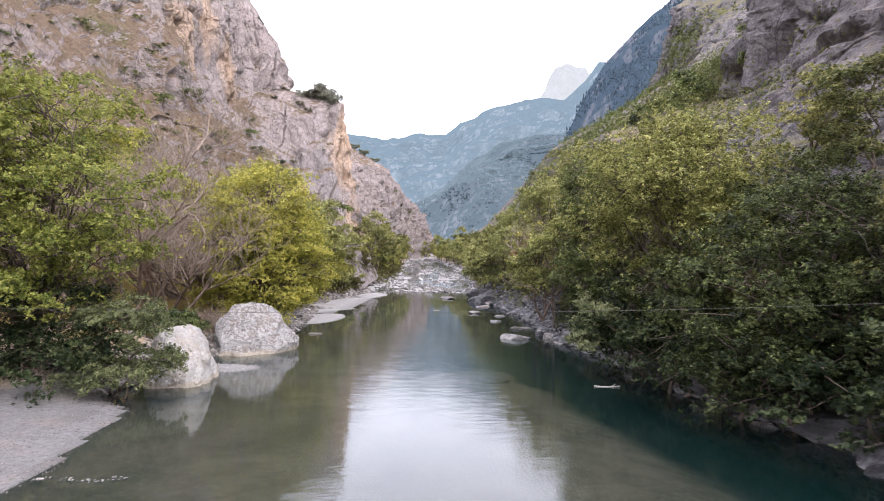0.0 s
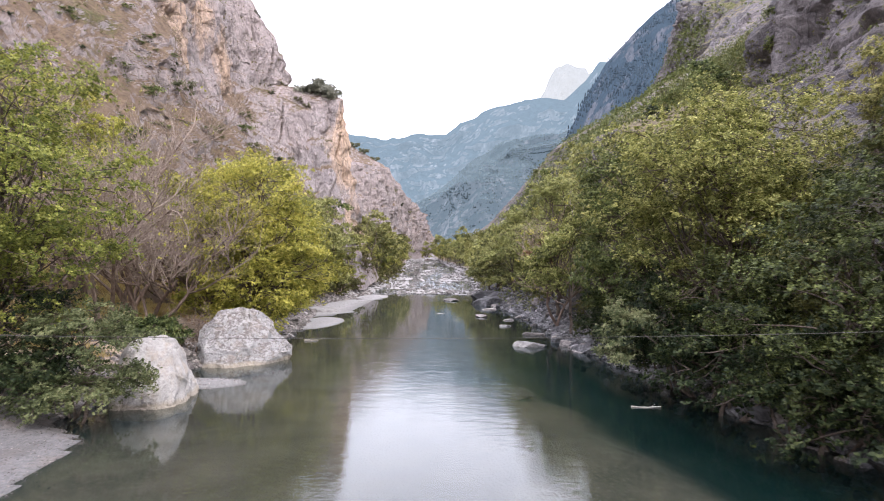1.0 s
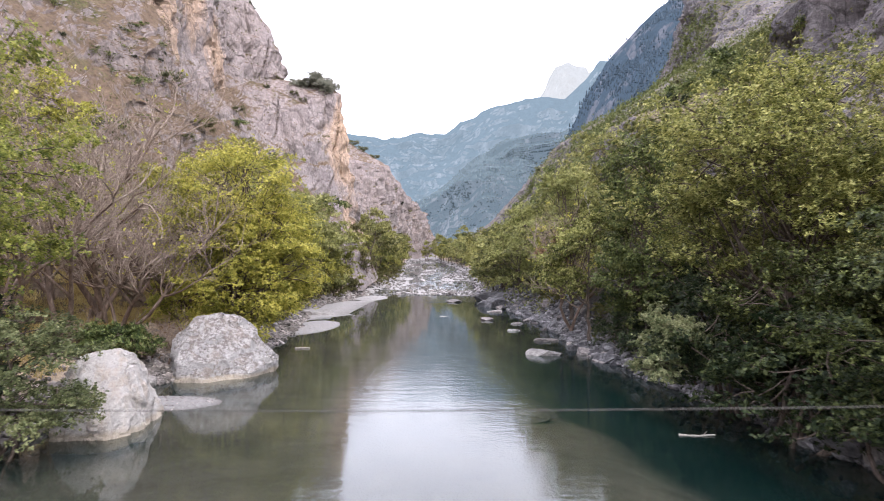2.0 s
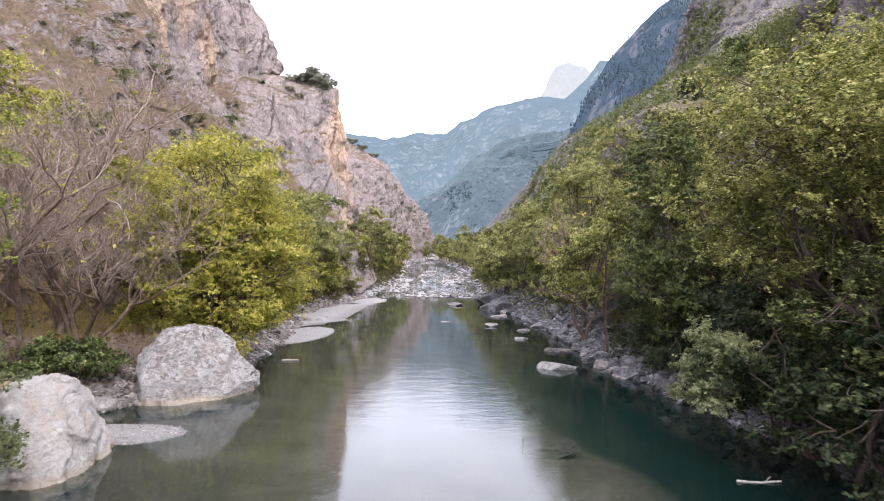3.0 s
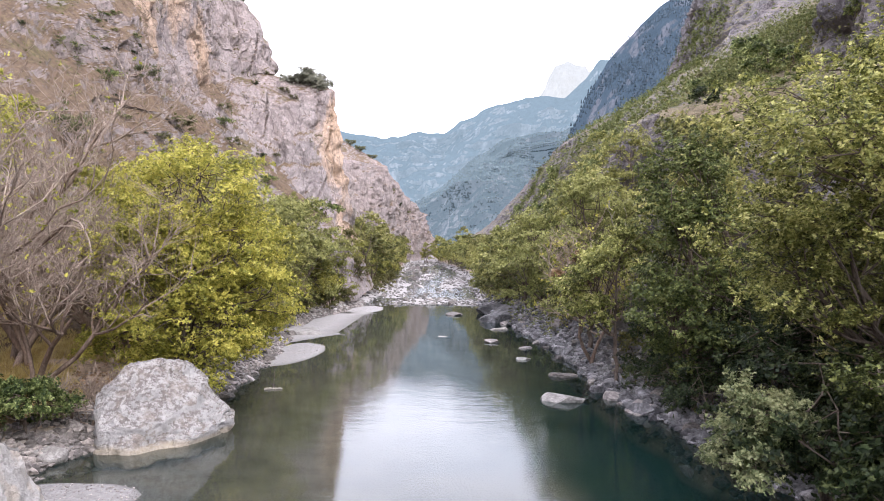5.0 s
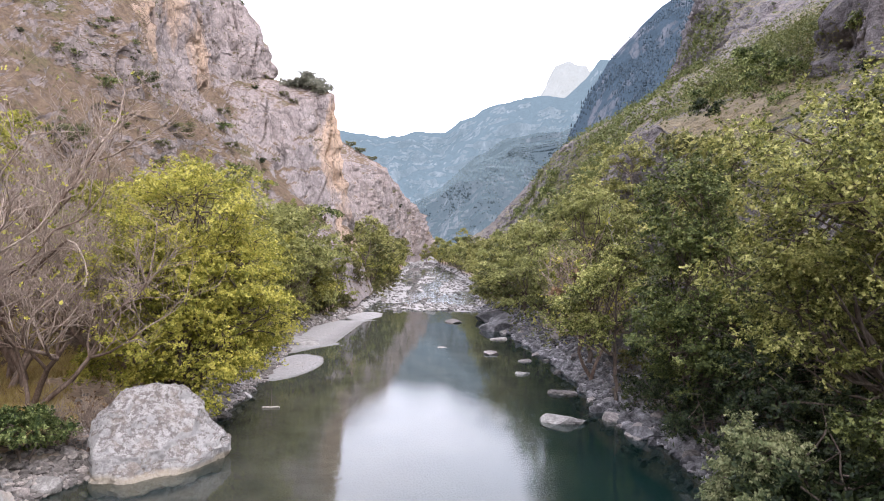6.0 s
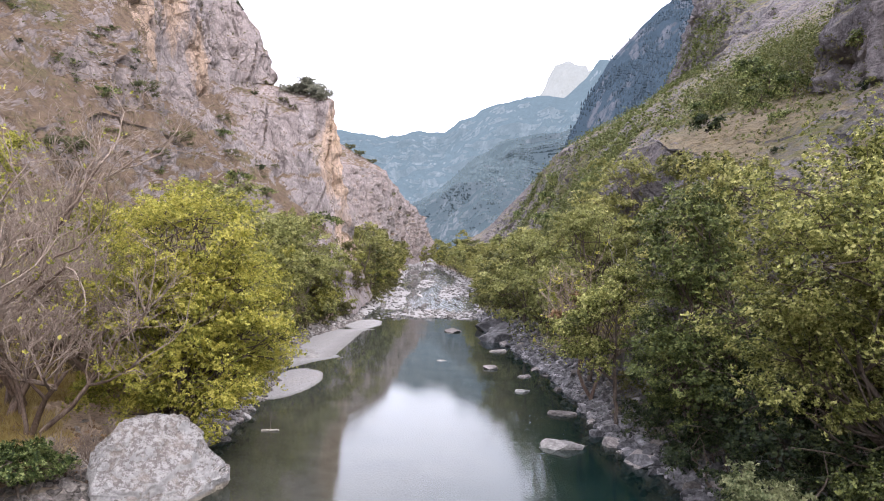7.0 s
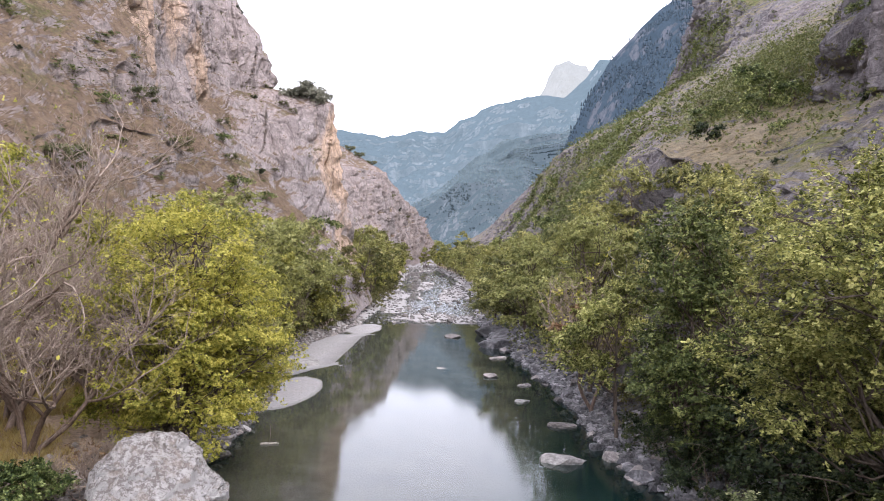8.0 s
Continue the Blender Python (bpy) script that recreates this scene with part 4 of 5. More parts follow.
def make_tree(name, height, lobes, clumps, per, leaf, seed, leaf_mat, label, trunk_r=0.22, stems=1, bark=None, spread=0.55, lean=(0, 0), category="tree", hollow=0.5, twiggy=True, rise=-0.12):
    """A tree: trunk with limbs, and a crown of leaf sprays gathered in uneven lobes (x, y, z, rx, ry, rz)."""
    rng = np.random.default_rng(seed)
    if leaf < 0.2:
        leaf, spread = 0.92 * leaf, 0.85 * spread
    wood = Shape()
    share = np.array([l[3] * l[4] * l[5] for l in lobes]) ** 0.75
    share = share / share.sum()
    centres, ways = [], []
    fork = min(l[2] for l in lobes) * 0.6
    stem_pts = []
    for s in range(stems):
        a = np.array([rng.normal(0, 0.25) * (stems > 1), rng.normal(0, 0.25) * (stems > 1), -0.5])
        b = np.array([lean[0] * 0.4 + rng.normal(0, 0.1 + 0.2 * (stems > 1)), lean[1] * 0.4 + rng.normal(0, 0.3), max(fork, 0.5)])
        stem_pts.append((b, limb(wood, a, b, trunk_r * rng.uniform(0.8, 1.2), trunk_r * 0.75, rng, 0.05, 8)))
    for li, lobe in enumerate(lobes):
        c, r = np.array(lobe[:3], float), np.array(lobe[3:], float)
        b = stem_pts[li % stems][0]
        pts = limb(wood, b, c + np.array([0, 0, r[2] * 0.5]), trunk_r * 0.65, trunk_r * 0.12, rng, 0.1, 6, 8)
        n = max(6, int(clumps * share[li]))
        boughs = max(5, n // 7)
        d = rng.normal(0, 1, (boughs, 3))
        d /= np.linalg.norm(d, axis=1)[:, None]
        d[:, 2] = np.where(d[:, 2] < -0.6, -d[:, 2], d[:, 2])
        reach = hollow + (1.0 - hollow) * rng.uniform(0, 1, (boughs, 1)) ** 0.5
        heart = c + d * reach * r * rng.uniform(0.75, 1.12, (boughs, 1))
        for q in heart:
            k = pts[rng.integers(2, len(pts))]
            limb(wood, k, q - np.array([0, 0, 0.15]), trunk_r * 0.2, 0.018, rng, 0.1, 4 if twiggy else 3, 5 if twiggy else 3, -0.04)
        which = rng.integers(0, boughs, n)
        e = rng.normal(0, 1, (n, 3)) + d[which] * 0.7 + np.array([0, 0, 0.25])
        e /= np.linalg.norm(e, axis=1)[:, None]
        size = 0.35 * r.mean() * rng.uniform(0.7, 1.3, (boughs, 1))[which]
        p = heart[which] + e * size * np.array([1.15, 1.15, 0.62]) * rng.uniform(0.55, 1.05, (n, 1))
        centres.append(p)
        ways.append(e + d[which] * 0.5)
        for i in np.nonzero(rng.uniform(0, 1, n) < 0.3)[0] if twiggy else ():
            limb(wood, heart[which[i]], p[i], 0.02, 0.008, rng, 0.08, 3, 3)
    v, f = leaves(np.concatenate(centres), per, (spread, spread * 0.62, spread * 0.17), leaf, rng, np.concatenate(ways), rise)
    root = new(name)
    part_of("trunk", wood.mesh("trunk", bark or BARK), root)
    part_of("crown", mesh_of("crown", v, f, leaf_mat, False), root)
    return tagged(root, label, category)


def twigs(shape, a, d, length, r, level, rng, sides, fine=None):
    pts = [np.array(a, float)]
    d = d / np.linalg.norm(d)
    n = 5 if level > 1 else 4
    for i in range(n):
        d = d + rng.normal(0, 0.2, 3) + np.array([0, 0, 0.07])
        d /= np.linalg.norm(d)
        pts.append(pts[-1] + d * length / n)
    (fine if fine and r < 0.05 else shape).tube(pts, np.maximum(np.linspace(r, r * 0.5, len(pts)), 0.008), sides)
    if level == 0:
        return [pts[-1]]
    ends = []
    for k in range(rng.integers(4, 6)):
        at = pts[rng.integers(3 if level > 3 else 1, len(pts))]
        side = rng.normal(0, 1, 3)
        side[2] = abs(side[2]) * 0.5
        ends += twigs(shape, at, d * 0.7 + side * 0.75, length * rng.uniform(0.5, 0.78), r * 0.5, level - 1, rng, max(3, sides - 1), fine)
    return ends


def make_bare_tree(name, stems, length, r, seed, label, leaf_mat=None, few=0.15, level=4, sides=7):
    rng = np.random.default_rng(seed)
    shape, fine = Shape(), Shape()
    ends = []
    for k in range(stems):
        d = np.array([rng.normal(0, 0.35), rng.normal(0, 0.3), 1.0])
        ends += twigs(shape, (rng.normal(0, 0.5), rng.normal(0, 0.5), -0.4), d, length * rng.uniform(0.8, 1.15), r * rng.uniform(0.7, 1.15), level, rng, sides, fine)
    root = new(name)
    part_of("trunk", shape.mesh("trunk", BROWN_BARK), root)
    part_of("twig_crown", fine.mesh("twig_crown", PALE_BARK), root, "tangle of pale grey twigs")
    if leaf_mat:
        e = np.array(ends)
        e = e[rng.uniform(0, 1, len(e)) < few]
        v, f = leaves(e, 9, (0.26, 0.26, 0.14), 0.11, rng)
        part_of("crown", mesh_of("crown", v, f, leaf_mat, False), root, "a few yellowed leaves")
    return tagged(root, label, "tree")


def stand(ob, x, y, turn=0.0, size=1.0, z=None):
    ob.matrix_basis = placed(x, y, turn, size, z)
    return ob


def placed(x, y, turn=0.0, size=1.0, z=None):
    return pose(x, y, land(x, y) - 0.1 if z is None else z, 0, 0, turn) @ Matrix.Scale(size, 4)


# trees of the east bank
stand(make_tree("tree", 13, [(-1.5, -0.5, 8.2, 3.6, 3.2, 3.0), (1.5, 0.5, 9.3, 3.6, 3.4, 3.0), (-1.7, 0, 6.2, 2.1, 2.2, 1.2), (1.3, -1.2, 6.1, 2.6, 2.5, 1.6), (3.5, 0, 6.5, 3.0, 3.0, 2.6), (-2.6, 0.6, 5.4, 1.7, 1.7, 1.1)], 1450, 120, 0.098, 1, LEAF_LIME, "tall broad-leaved tree with light green leaves on the rocky bank", 0.24, 2, rise=0.7), 11.4, 34.8, 0, 1, 0.9)
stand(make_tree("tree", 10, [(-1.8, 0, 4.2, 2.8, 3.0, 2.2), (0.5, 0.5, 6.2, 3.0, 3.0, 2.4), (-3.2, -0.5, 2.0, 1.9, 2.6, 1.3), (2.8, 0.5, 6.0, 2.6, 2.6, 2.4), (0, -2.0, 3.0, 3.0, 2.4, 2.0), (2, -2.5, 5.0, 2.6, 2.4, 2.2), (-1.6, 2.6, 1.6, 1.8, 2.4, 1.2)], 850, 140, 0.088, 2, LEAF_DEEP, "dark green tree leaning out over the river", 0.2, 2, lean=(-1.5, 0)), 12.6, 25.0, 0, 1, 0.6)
stand(make_tree("tree", 11, [(-0.2, 0, 9.2, 1.8, 1.9, 2.0), (0.3, 0, 6.3, 2.1, 2.3, 2.3), (-0.4, -0.2, 3.8, 2.1, 2.2, 1.7), (0.3, 0.2, 2.2, 1.8, 1.9, 1.0)], 820, 100, 0.11, 3, LEAF_FERN, "slender dark green tree on the stony bank", 0.17, rise=0.3), 9.9, 46.0, 0, 1, 0.9)
stand(make_tree("tree", 11, [(-0.5, 0, 8.5, 2.9, 2.6, 2.4), (1.6, 0, 7.2, 2.6, 2.6, 2.2), (-1.6, 0, 5.6, 2.4, 2.4, 1.8), (0.6, -0.5, 3.6, 2.2, 2.2, 1.6)], 500, 100, 0.12, 4, LEAF_OLIVE, "olive green tree with a rounded crown", 0.17), 9.0, 62.3, 0, 1.0, 1.6)
stand(make_tree("tree", 8, [(-0.6, 0, 4.9, 2.2, 2.2, 1.7), (0.8, 0.3, 6.4, 2.0, 2.0, 1.8), (-1.6, -0.4, 3.2, 1.6, 1.5, 0.9)], 340, 100, 0.115, 5, LEAF_LIME, "small yellowing tree over the stones", 0.13), 8.4, 53.0, 0, 1.0, 1.0)
stand(make_tree("shrub", 3, [(-2.5, -0.7, 2.2, 1.15, 1.15, 1.0), (-2.9, -0.9, 1.5, 1.0, 1.0, 0.7), (-2.0, 0.1, 1.5, 1.0, 1.0, 0.8)], 260, 110, 0.08, 6, LEAF_SILVER, "pale silvery green willow bush over the bank stones", 0.05, 4, spread=0.3, category="shrub"), 9.7, 35.4, 0, 1.0, 0.5)
stand(make_bare_tree("tree", 2, 3.3, 0.12, 41, "half-bare grey tree among green ones", LEAF_YELLOW, 0.3), 8.9, 59.4, 0, 1.35)
stand(make_tree("shrub", 2, [(0, 0, 1.2, 1.0, 1.0, 0.8)], 46, 40, 0.16, 7, LEAF_RUST, "withered rust-brown branch of leaves", 0.05, 2, spread=0.3, category="shrub"), 6.5, 54.4, 0, 1.0, 5.3)

stand(make_tree("tree", 6, [(-1.1, 0, 3.9, 1.5, 1.5, 1.2), (0.4, -0.5, 3.0, 1.6, 1.6, 1.2), (1.5, 0.2, 4.5, 1.5, 1.5, 1.1)], 260, 110, 0.09, 17, LEAF_DEEP, "young green tree rising from the dark bushes", 0.08, 3, rise=0.6), 10.4, 31.4, 0, 1, 0.5)
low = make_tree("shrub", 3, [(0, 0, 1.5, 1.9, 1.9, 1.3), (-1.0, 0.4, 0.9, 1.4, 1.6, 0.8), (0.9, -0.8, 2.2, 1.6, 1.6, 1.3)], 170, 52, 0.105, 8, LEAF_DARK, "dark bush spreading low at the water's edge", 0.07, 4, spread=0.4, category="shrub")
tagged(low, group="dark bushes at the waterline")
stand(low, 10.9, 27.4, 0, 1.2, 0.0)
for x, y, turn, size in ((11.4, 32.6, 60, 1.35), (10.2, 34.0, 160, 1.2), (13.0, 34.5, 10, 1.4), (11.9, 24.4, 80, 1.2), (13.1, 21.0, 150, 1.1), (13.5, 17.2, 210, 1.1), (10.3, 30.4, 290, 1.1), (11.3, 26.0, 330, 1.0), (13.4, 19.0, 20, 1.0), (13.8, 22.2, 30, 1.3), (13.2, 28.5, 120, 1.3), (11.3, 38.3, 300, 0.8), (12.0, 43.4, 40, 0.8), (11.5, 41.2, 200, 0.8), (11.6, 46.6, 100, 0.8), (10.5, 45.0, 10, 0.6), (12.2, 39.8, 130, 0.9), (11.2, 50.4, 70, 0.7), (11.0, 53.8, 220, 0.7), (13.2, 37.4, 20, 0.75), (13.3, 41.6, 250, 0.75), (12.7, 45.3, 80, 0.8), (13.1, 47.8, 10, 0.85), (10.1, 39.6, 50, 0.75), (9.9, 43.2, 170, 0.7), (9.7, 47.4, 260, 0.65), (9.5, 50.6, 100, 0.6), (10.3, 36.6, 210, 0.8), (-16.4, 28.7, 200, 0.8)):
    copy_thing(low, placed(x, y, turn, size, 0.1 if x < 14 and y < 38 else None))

# trees of the west bank
stand(make_tree("tree", 15, [(0, 0, 11.5, 4.2, 4.0, 3.0), (-1.5, -1.5, 10.0, 3.6, 3.2, 2.6), (2.8, -0.5, 8.0, 3.2, 3.0, 2.4), (-2.5, 0, 8.0, 3.6, 3.4, 2.8), (3.2, 0, 5.4, 2.8, 2.6, 1.6), (0, -1.5, 5.5, 3.6, 3.0, 2.2), (1.0, -1.0, 3.2, 3.2, 2.6, 1.5), (-3.5, -1.5, 4.5, 3.0, 3.0, 2.2)], 1900, 100, 0.105, 11, LEAF_PLANE, "large yellow-green plane tree at the water's edge", 0.2, 2), -18.2, 31.0, 0, 0.95, 0.7)
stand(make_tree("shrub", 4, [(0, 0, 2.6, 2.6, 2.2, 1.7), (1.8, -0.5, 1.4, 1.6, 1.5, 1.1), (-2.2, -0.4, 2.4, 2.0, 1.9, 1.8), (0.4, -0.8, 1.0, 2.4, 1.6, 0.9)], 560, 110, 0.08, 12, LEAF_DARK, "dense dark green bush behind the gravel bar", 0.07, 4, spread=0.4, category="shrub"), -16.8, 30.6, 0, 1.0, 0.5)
stand(make_tree("shrub", 3, [(0, 0, 1.7, 1.7, 1.6, 1.3), (0.8, -0.4, 0.9, 1.2, 1.1, 0.7), (0.1, -0.5, 0.45, 1.5, 1.3, 0.5)], 360, 130, 0.06, 13, LEAF_WILLOW, "grey-green willow bush beside the boulder", 0.05, 5, spread=0.3, category="shrub"), -13.7, 30.0, 0, 1.3, 0.3)
stand(make_tree("tree", 12, [(0, 0, 8.6, 3.0, 3.0, 2.6), (1.6, 0.3, 6.2, 2.8, 2.8, 2.2), (-1.8, -0.5, 6.0, 2.4, 2.4, 2.0), (0.6, -0.8, 3.6, 3.2, 2.8, 1.7), (1.6, 0, 2.6, 2.2, 2.6, 1.5), (0.0, -1.6, 1.8, 2.4, 2.0, 1.2), (-2.4, -0.6, 2.6, 1.8, 2.0, 1.6), (2.6, -0.4, 4.4, 2.0, 2.2, 1.8), (-0.4, -1.4, 6.0, 2.6, 2.2, 2.0)], 1700, 120, 0.095, 14, LEAF_YELLOW, "yellow-green tree hanging over the water behind a boulder", 0.2, 3), -13.0, 49.8, 0, 1.1, 0.3)
stand(make_tree("tree", 15, [(0, 0, 11, 3.6, 3.6, 3.0), (-2, 0, 8, 3.2, 3.2, 2.6), (2, 0, 7.5, 2.8, 2.8, 2.4)], 420, 80, 0.15, 15, LEAF_YELLOW, "tall yellowing tree at the foot of the slope", 0.22), -27.0, 50.5, 0, 1.0)
bare = make_bare_tree("tree", 3, 5.0, 0.14, 31, "leafless grey-brown tree with tangled branches", LEAF_YELLOW, 0.05)
stand(bare, -18.8, 45.6, 40, 1.05)
copy_thing(bare, placed(-20.5, 47.5, 120, 1.3))
other = make_bare_tree("tree", 2, 4.6, 0.16, 33, "leafless grey-brown tree with tangled branches", LEAF_YELLOW, 0.07)
stand(other, -18.8, 41.5, 0, 1.1)
copy_thing(other, placed(-23.5, 44.0, 200, 1.35))
copy_thing(bare, placed(-22.0, 51.0, 310, 1.55))
copy_thing(other, placed(-26.5, 52.0, 80, 1.6))
copy_thing(other, placed(-20.2, 39.5, 150, 1.15))
copy_thing(bare, placed(-16.6, 52.5, 250, 1.25))
stand(make_tree("shrub", 2, [(0, 0, 1.0, 1.6, 1.2, 0.8), (-1.4, 0, 1.0, 1.2, 1.0, 0.7)], 220, 90, 0.09, 16, LEAF_GREEN, "low green bush between the boulders", 0.04, 4, spread=0.3, category="shrub"), -15.6, 41.0, 0, 1.15)
sprout = make_bare_tree("shrub", 5, 1.5, 0.06, 37, "tangle of dry brown shoots at the foot of the trees", LEAF_RUST, 0.08, 3, 4)
tagged(sprout, category="shrub", group="dry shoots on the west bank")
stand(sprout, -15.2, 43.4, 0, 1.0)
for x, y, turn, size in ((-15.4, 45.6, 150, 0.9), (-17.8, 40.4, 220, 0.8), (-14.6, 46.6, 300, 0.8)):
    copy_thing(sprout, placed(x, y, turn, size))

# woods along both banks, further up the valley
wood_a = make_tree("tree", 10, [(0, 0, 6.8, 2.6, 2.6, 2.4), (1.4, 0.4, 5.0, 2.4, 2.4, 2.0), (-1.5, -0.3, 4.4, 2.4, 2.4, 2.0), (0.2, -0.8, 2.2, 2.6, 2.4, 1.7)], 340, 62, 0.165, 21, LEAF_OLIVE, "olive green riverside tree among its neighbours", 0.17, 2, twiggy=False)
wood_b = make_tree("tree", 9, [(0, 0, 6.0, 2.2, 2.2, 2.4), (-0.8, 0.4, 3.8, 2.3, 2.3, 1.9), (0.9, -0.6, 2.4, 2.3, 2.3, 1.8)], 310, 62, 0.165, 22, LEAF_GOLD, "yellowing riverside tree among its neighbours", 0.15, 2, twiggy=False)
wood_c = make_tree("tree", 9, [(0, 0, 5.6, 2.3, 2.3, 2.6), (0.7, 0.5, 2.7, 2.3, 2.3, 1.9)], 300, 62, 0.165, 23, LEAF_MOSS, "dark riverside tree among its neighbours", 0.15, 1, twiggy=False)
wood_d = make_bare_tree("tree", 3, 4.4, 0.12, 24, "brown half-bare riverside tree", LEAF_OLIVE, 0.55, 4, 5)
far_a = make_tree("tree", 10, [(0, 0, 6.6, 2.7, 2.7, 2.5), (1.3, 0.4, 4.2, 2.5, 2.5, 2.0), (-1.4, -0.3, 2.6, 2.6, 2.6, 2.0)], 150, 34, 0.26, 25, LEAF_OLIVE, "olive green tree of the riverside wood", 0.16, twiggy=False)
far_b = make_tree("tree", 9, [(0, 0, 6.0, 2.4, 2.4, 2.5), (-0.8, 0.4, 2.8, 2.6, 2.6, 2.1)], 140, 34, 0.26, 26, LEAF_GOLD, "yellowing tree of the riverside wood", 0.15, twiggy=False)
far_c = make_tree("tree", 9, [(0, 0, 5.6, 2.4, 2.4, 2.7), (0.7, 0.5, 3.2, 2.3, 2.3, 1.8)], 140, 34, 0.26, 27, LEAF_MOSS, "dark tree of the riverside wood", 0.15, twiggy=False)
KINDS = [wood_a, wood_b, wood_c, wood_d, far_a, far_b, far_c]
for k in KINDS:
    tagged(k, group="trees along the river")
rng = np.random.default_rng(77)
first = set()
spots = []
for y, dx, kind, size in [(58, 2.4, 3, 1.30), (61, 4, 0, 0.95), (64, 2.6, 1, 0.98), (66, 6, 1, 1.0), (70, 2.2, 3, 1.10), (74, 4.5, 0, 1.06), (79, 2.4, 1, 0.87), (81, 6.0, 0, 0.95), (86, 2.6, 0, 0.92), (88, 5.5, 3, 1.29), (93, 2.4, 0, 0.97), (95, 6, 1, 1.01), (100, 3, 0, 1.01), (104, 5, 2, 0.92), (57, 7, 3, 1.9), (61, 10, 3, 2.0), (70, 11, 3, 1.5), (63, 6, 3, 1.75), (76, 9, 3, 1.38), (66, 15, 3, 1.9), (54, 4.6, 3, 1.7), (58, 4.4, 3, 2.1), (62, 5.6, 3, 2.15), (67, 4.2, 3, 1.8), (98, 2.6, 0, 1.0), (104, 3, 1, 0.75), (90, 3, 3, 1.4), (113, 2.2, 1, 0.6), (84, 7, 0, 1.0), (72, 7.5, 1, 1.0), (60, 7, 1, 1.05)]:
    spots.append((float(left_edge(y)) - dx, y, kind, (0.68 if kind == 3 else 1.22) * size))
for y in np.arange(104, 300, 6.5):
    for row in range(2):
        spots.append((float(left_edge(y)) - rng.uniform(2, 4) - 4.5 * row, y + rng.uniform(-2.5, 2.5), int(rng.choice([0, 0, 0, 1, 2])), rng.uniform(0.85, 1.15)))
for y, dx, kind, size in [(51, 6, 0, 0.85), (56, 6.5, 2, 0.9), (68, 2.6, 0, 0.9), (70, 5.5, 0, 0.95), (75, 2.8, 2, 0.85), (78, 6, 0, 0.75), (84, 2.6, 0, 0.95), (88, 5.5, 2, 1.0), (92, 2.5, 0, 1.0), (40, 6.0, 0, 0.6), (43, 8.0, 0, 0.5), (30, 7, 2, 0.65), (36, 9, 0, 0.45), (22, 6, 0, 0.65), (19, 3.0, 2, 0.75), (29.5, 2.4, 2, 0.55), (41, 4, 2, 0.6), (21.5, 1.6, 2, 0.45), (16.5, 2.0, 2, 0.6), (38.5, 3.4, 2, 0.45)]:
    spots.append((float(right_edge(y)) + dx, y, kind, size))
for y in np.arange(97, 310, 5.5):
    for row in range(3 if y < 200 else 2):
        spots.append((float(right_edge(y)) + rng.uniform(1.6, 3) + 4.2 * row, y + rng.uniform(-2.5, 2.5), int(rng.choice([0, 0, 1, 2])), rng.uniform(0.75, 1.1) - 0.08 * row))
for x, y in ((-21, 312), (-9, 306), (-4, 310), (1, 308), (6, 312), (-11, 318), (-6, 322), (0, 320), (5, 324), (10, 318), (-2, 332), (8, 330)):
    spots.append((x, y, int(rng.choice([0, 1])), rng.uniform(0.9, 1.2)))
for x, y, kind, size in spots:
    if y > 95 and land(x, y) > float(water_level(y)) + 7:
        continue
    m = placed(x, y, rng.uniform(0, 360), size)
    kind = kind + 4 if y > 108 and kind < 3 else kind
    if kind not in first:
        first.add(kind)
        KINDS[kind].matrix_basis = m
    else:
        copy_thing(KINDS[kind], m)

shore = make_tree("shrub", 3, [(0, 0, 1.3, 1.7, 1.7, 1.1), (1.0, 0.5, 0.9, 1.3, 1.3, 0.8), (-0.8, 0.3, 2.0, 1.4, 1.4, 1.1)], 72, 20, 0.23, 28, LEAF_SCRUB, "olive brown bush at the foot of the trees", 0.06, 4, spread=0.4, category="shrub", twiggy=False)
tagged(shore, group="bushes along the shore")
for k in range(34):
    y = 52 + 64 * (k + rng.uniform(0, 0.8)) / 34
    x = float(left_edge(y)) - rng.uniform(1.2, 3.4)
    m = placed(x, y, rng.uniform(0, 360), rng.uniform(0.7, 1.25))
    if k:
        copy_thing(shore, m)
    else:
        shore.matrix_basis = m
for k in range(20):
    y = 114 + 90 * (k + rng.uniform(0, 0.8)) / 20
    copy_thing(shore, placed(float(left_edge(y)) - rng.uniform(1.0, 2.6), y, rng.uniform(0, 360), rng.uniform(1.0, 1.5)))
for k in range(16):
    y = 52 + 60 * (k + rng.uniform(0, 0.8)) / 16
    copy_thing(shore, placed(float(right_edge(y)) + rng.uniform(2.4, 4.0), y, rng.uniform(0, 360), rng.uniform(0.6, 1.1)))

# scrub on the slopes and cliff ledges
scrub = [make_tree("shrub", 2, [(0, 0, 1.0, 1.2, 1.2, 0.9), (0.7, 0.3, 0.6, 0.9, 0.9, 0.6)], 60, 40, 0.15, 51, LEAF_BUSH, "dark green scrub bush on a rocky ledge", 0.05, 3, spread=0.33, category="shrub"),
         make_tree("shrub", 2, [(0, 0, 0.8, 1.5, 1.3, 0.8)], 60, 40, 0.15, 52, LEAF_GREEN, "yellow-green bush on the steep slope", 0.05, 3, spread=0.4, category="shrub", twiggy=False),
         make_tree("shrub", 2, [(0, 0, 0.9, 1.2, 1.1, 0.9)], 60, 40, 0.15, 53, LEAF_DARK, "dark evergreen bush growing from the rock", 0.05, 2, spread=0.35, category="shrub", twiggy=False)]
used = set()


def grow(kind, m):
    if kind in used:
        return copy_thing(scrub[kind], m)
    used.add(kind)
    tagged(scrub[kind], group="scrub on the slopes")
    scrub[kind].matrix_basis = m
    return scrub[kind]


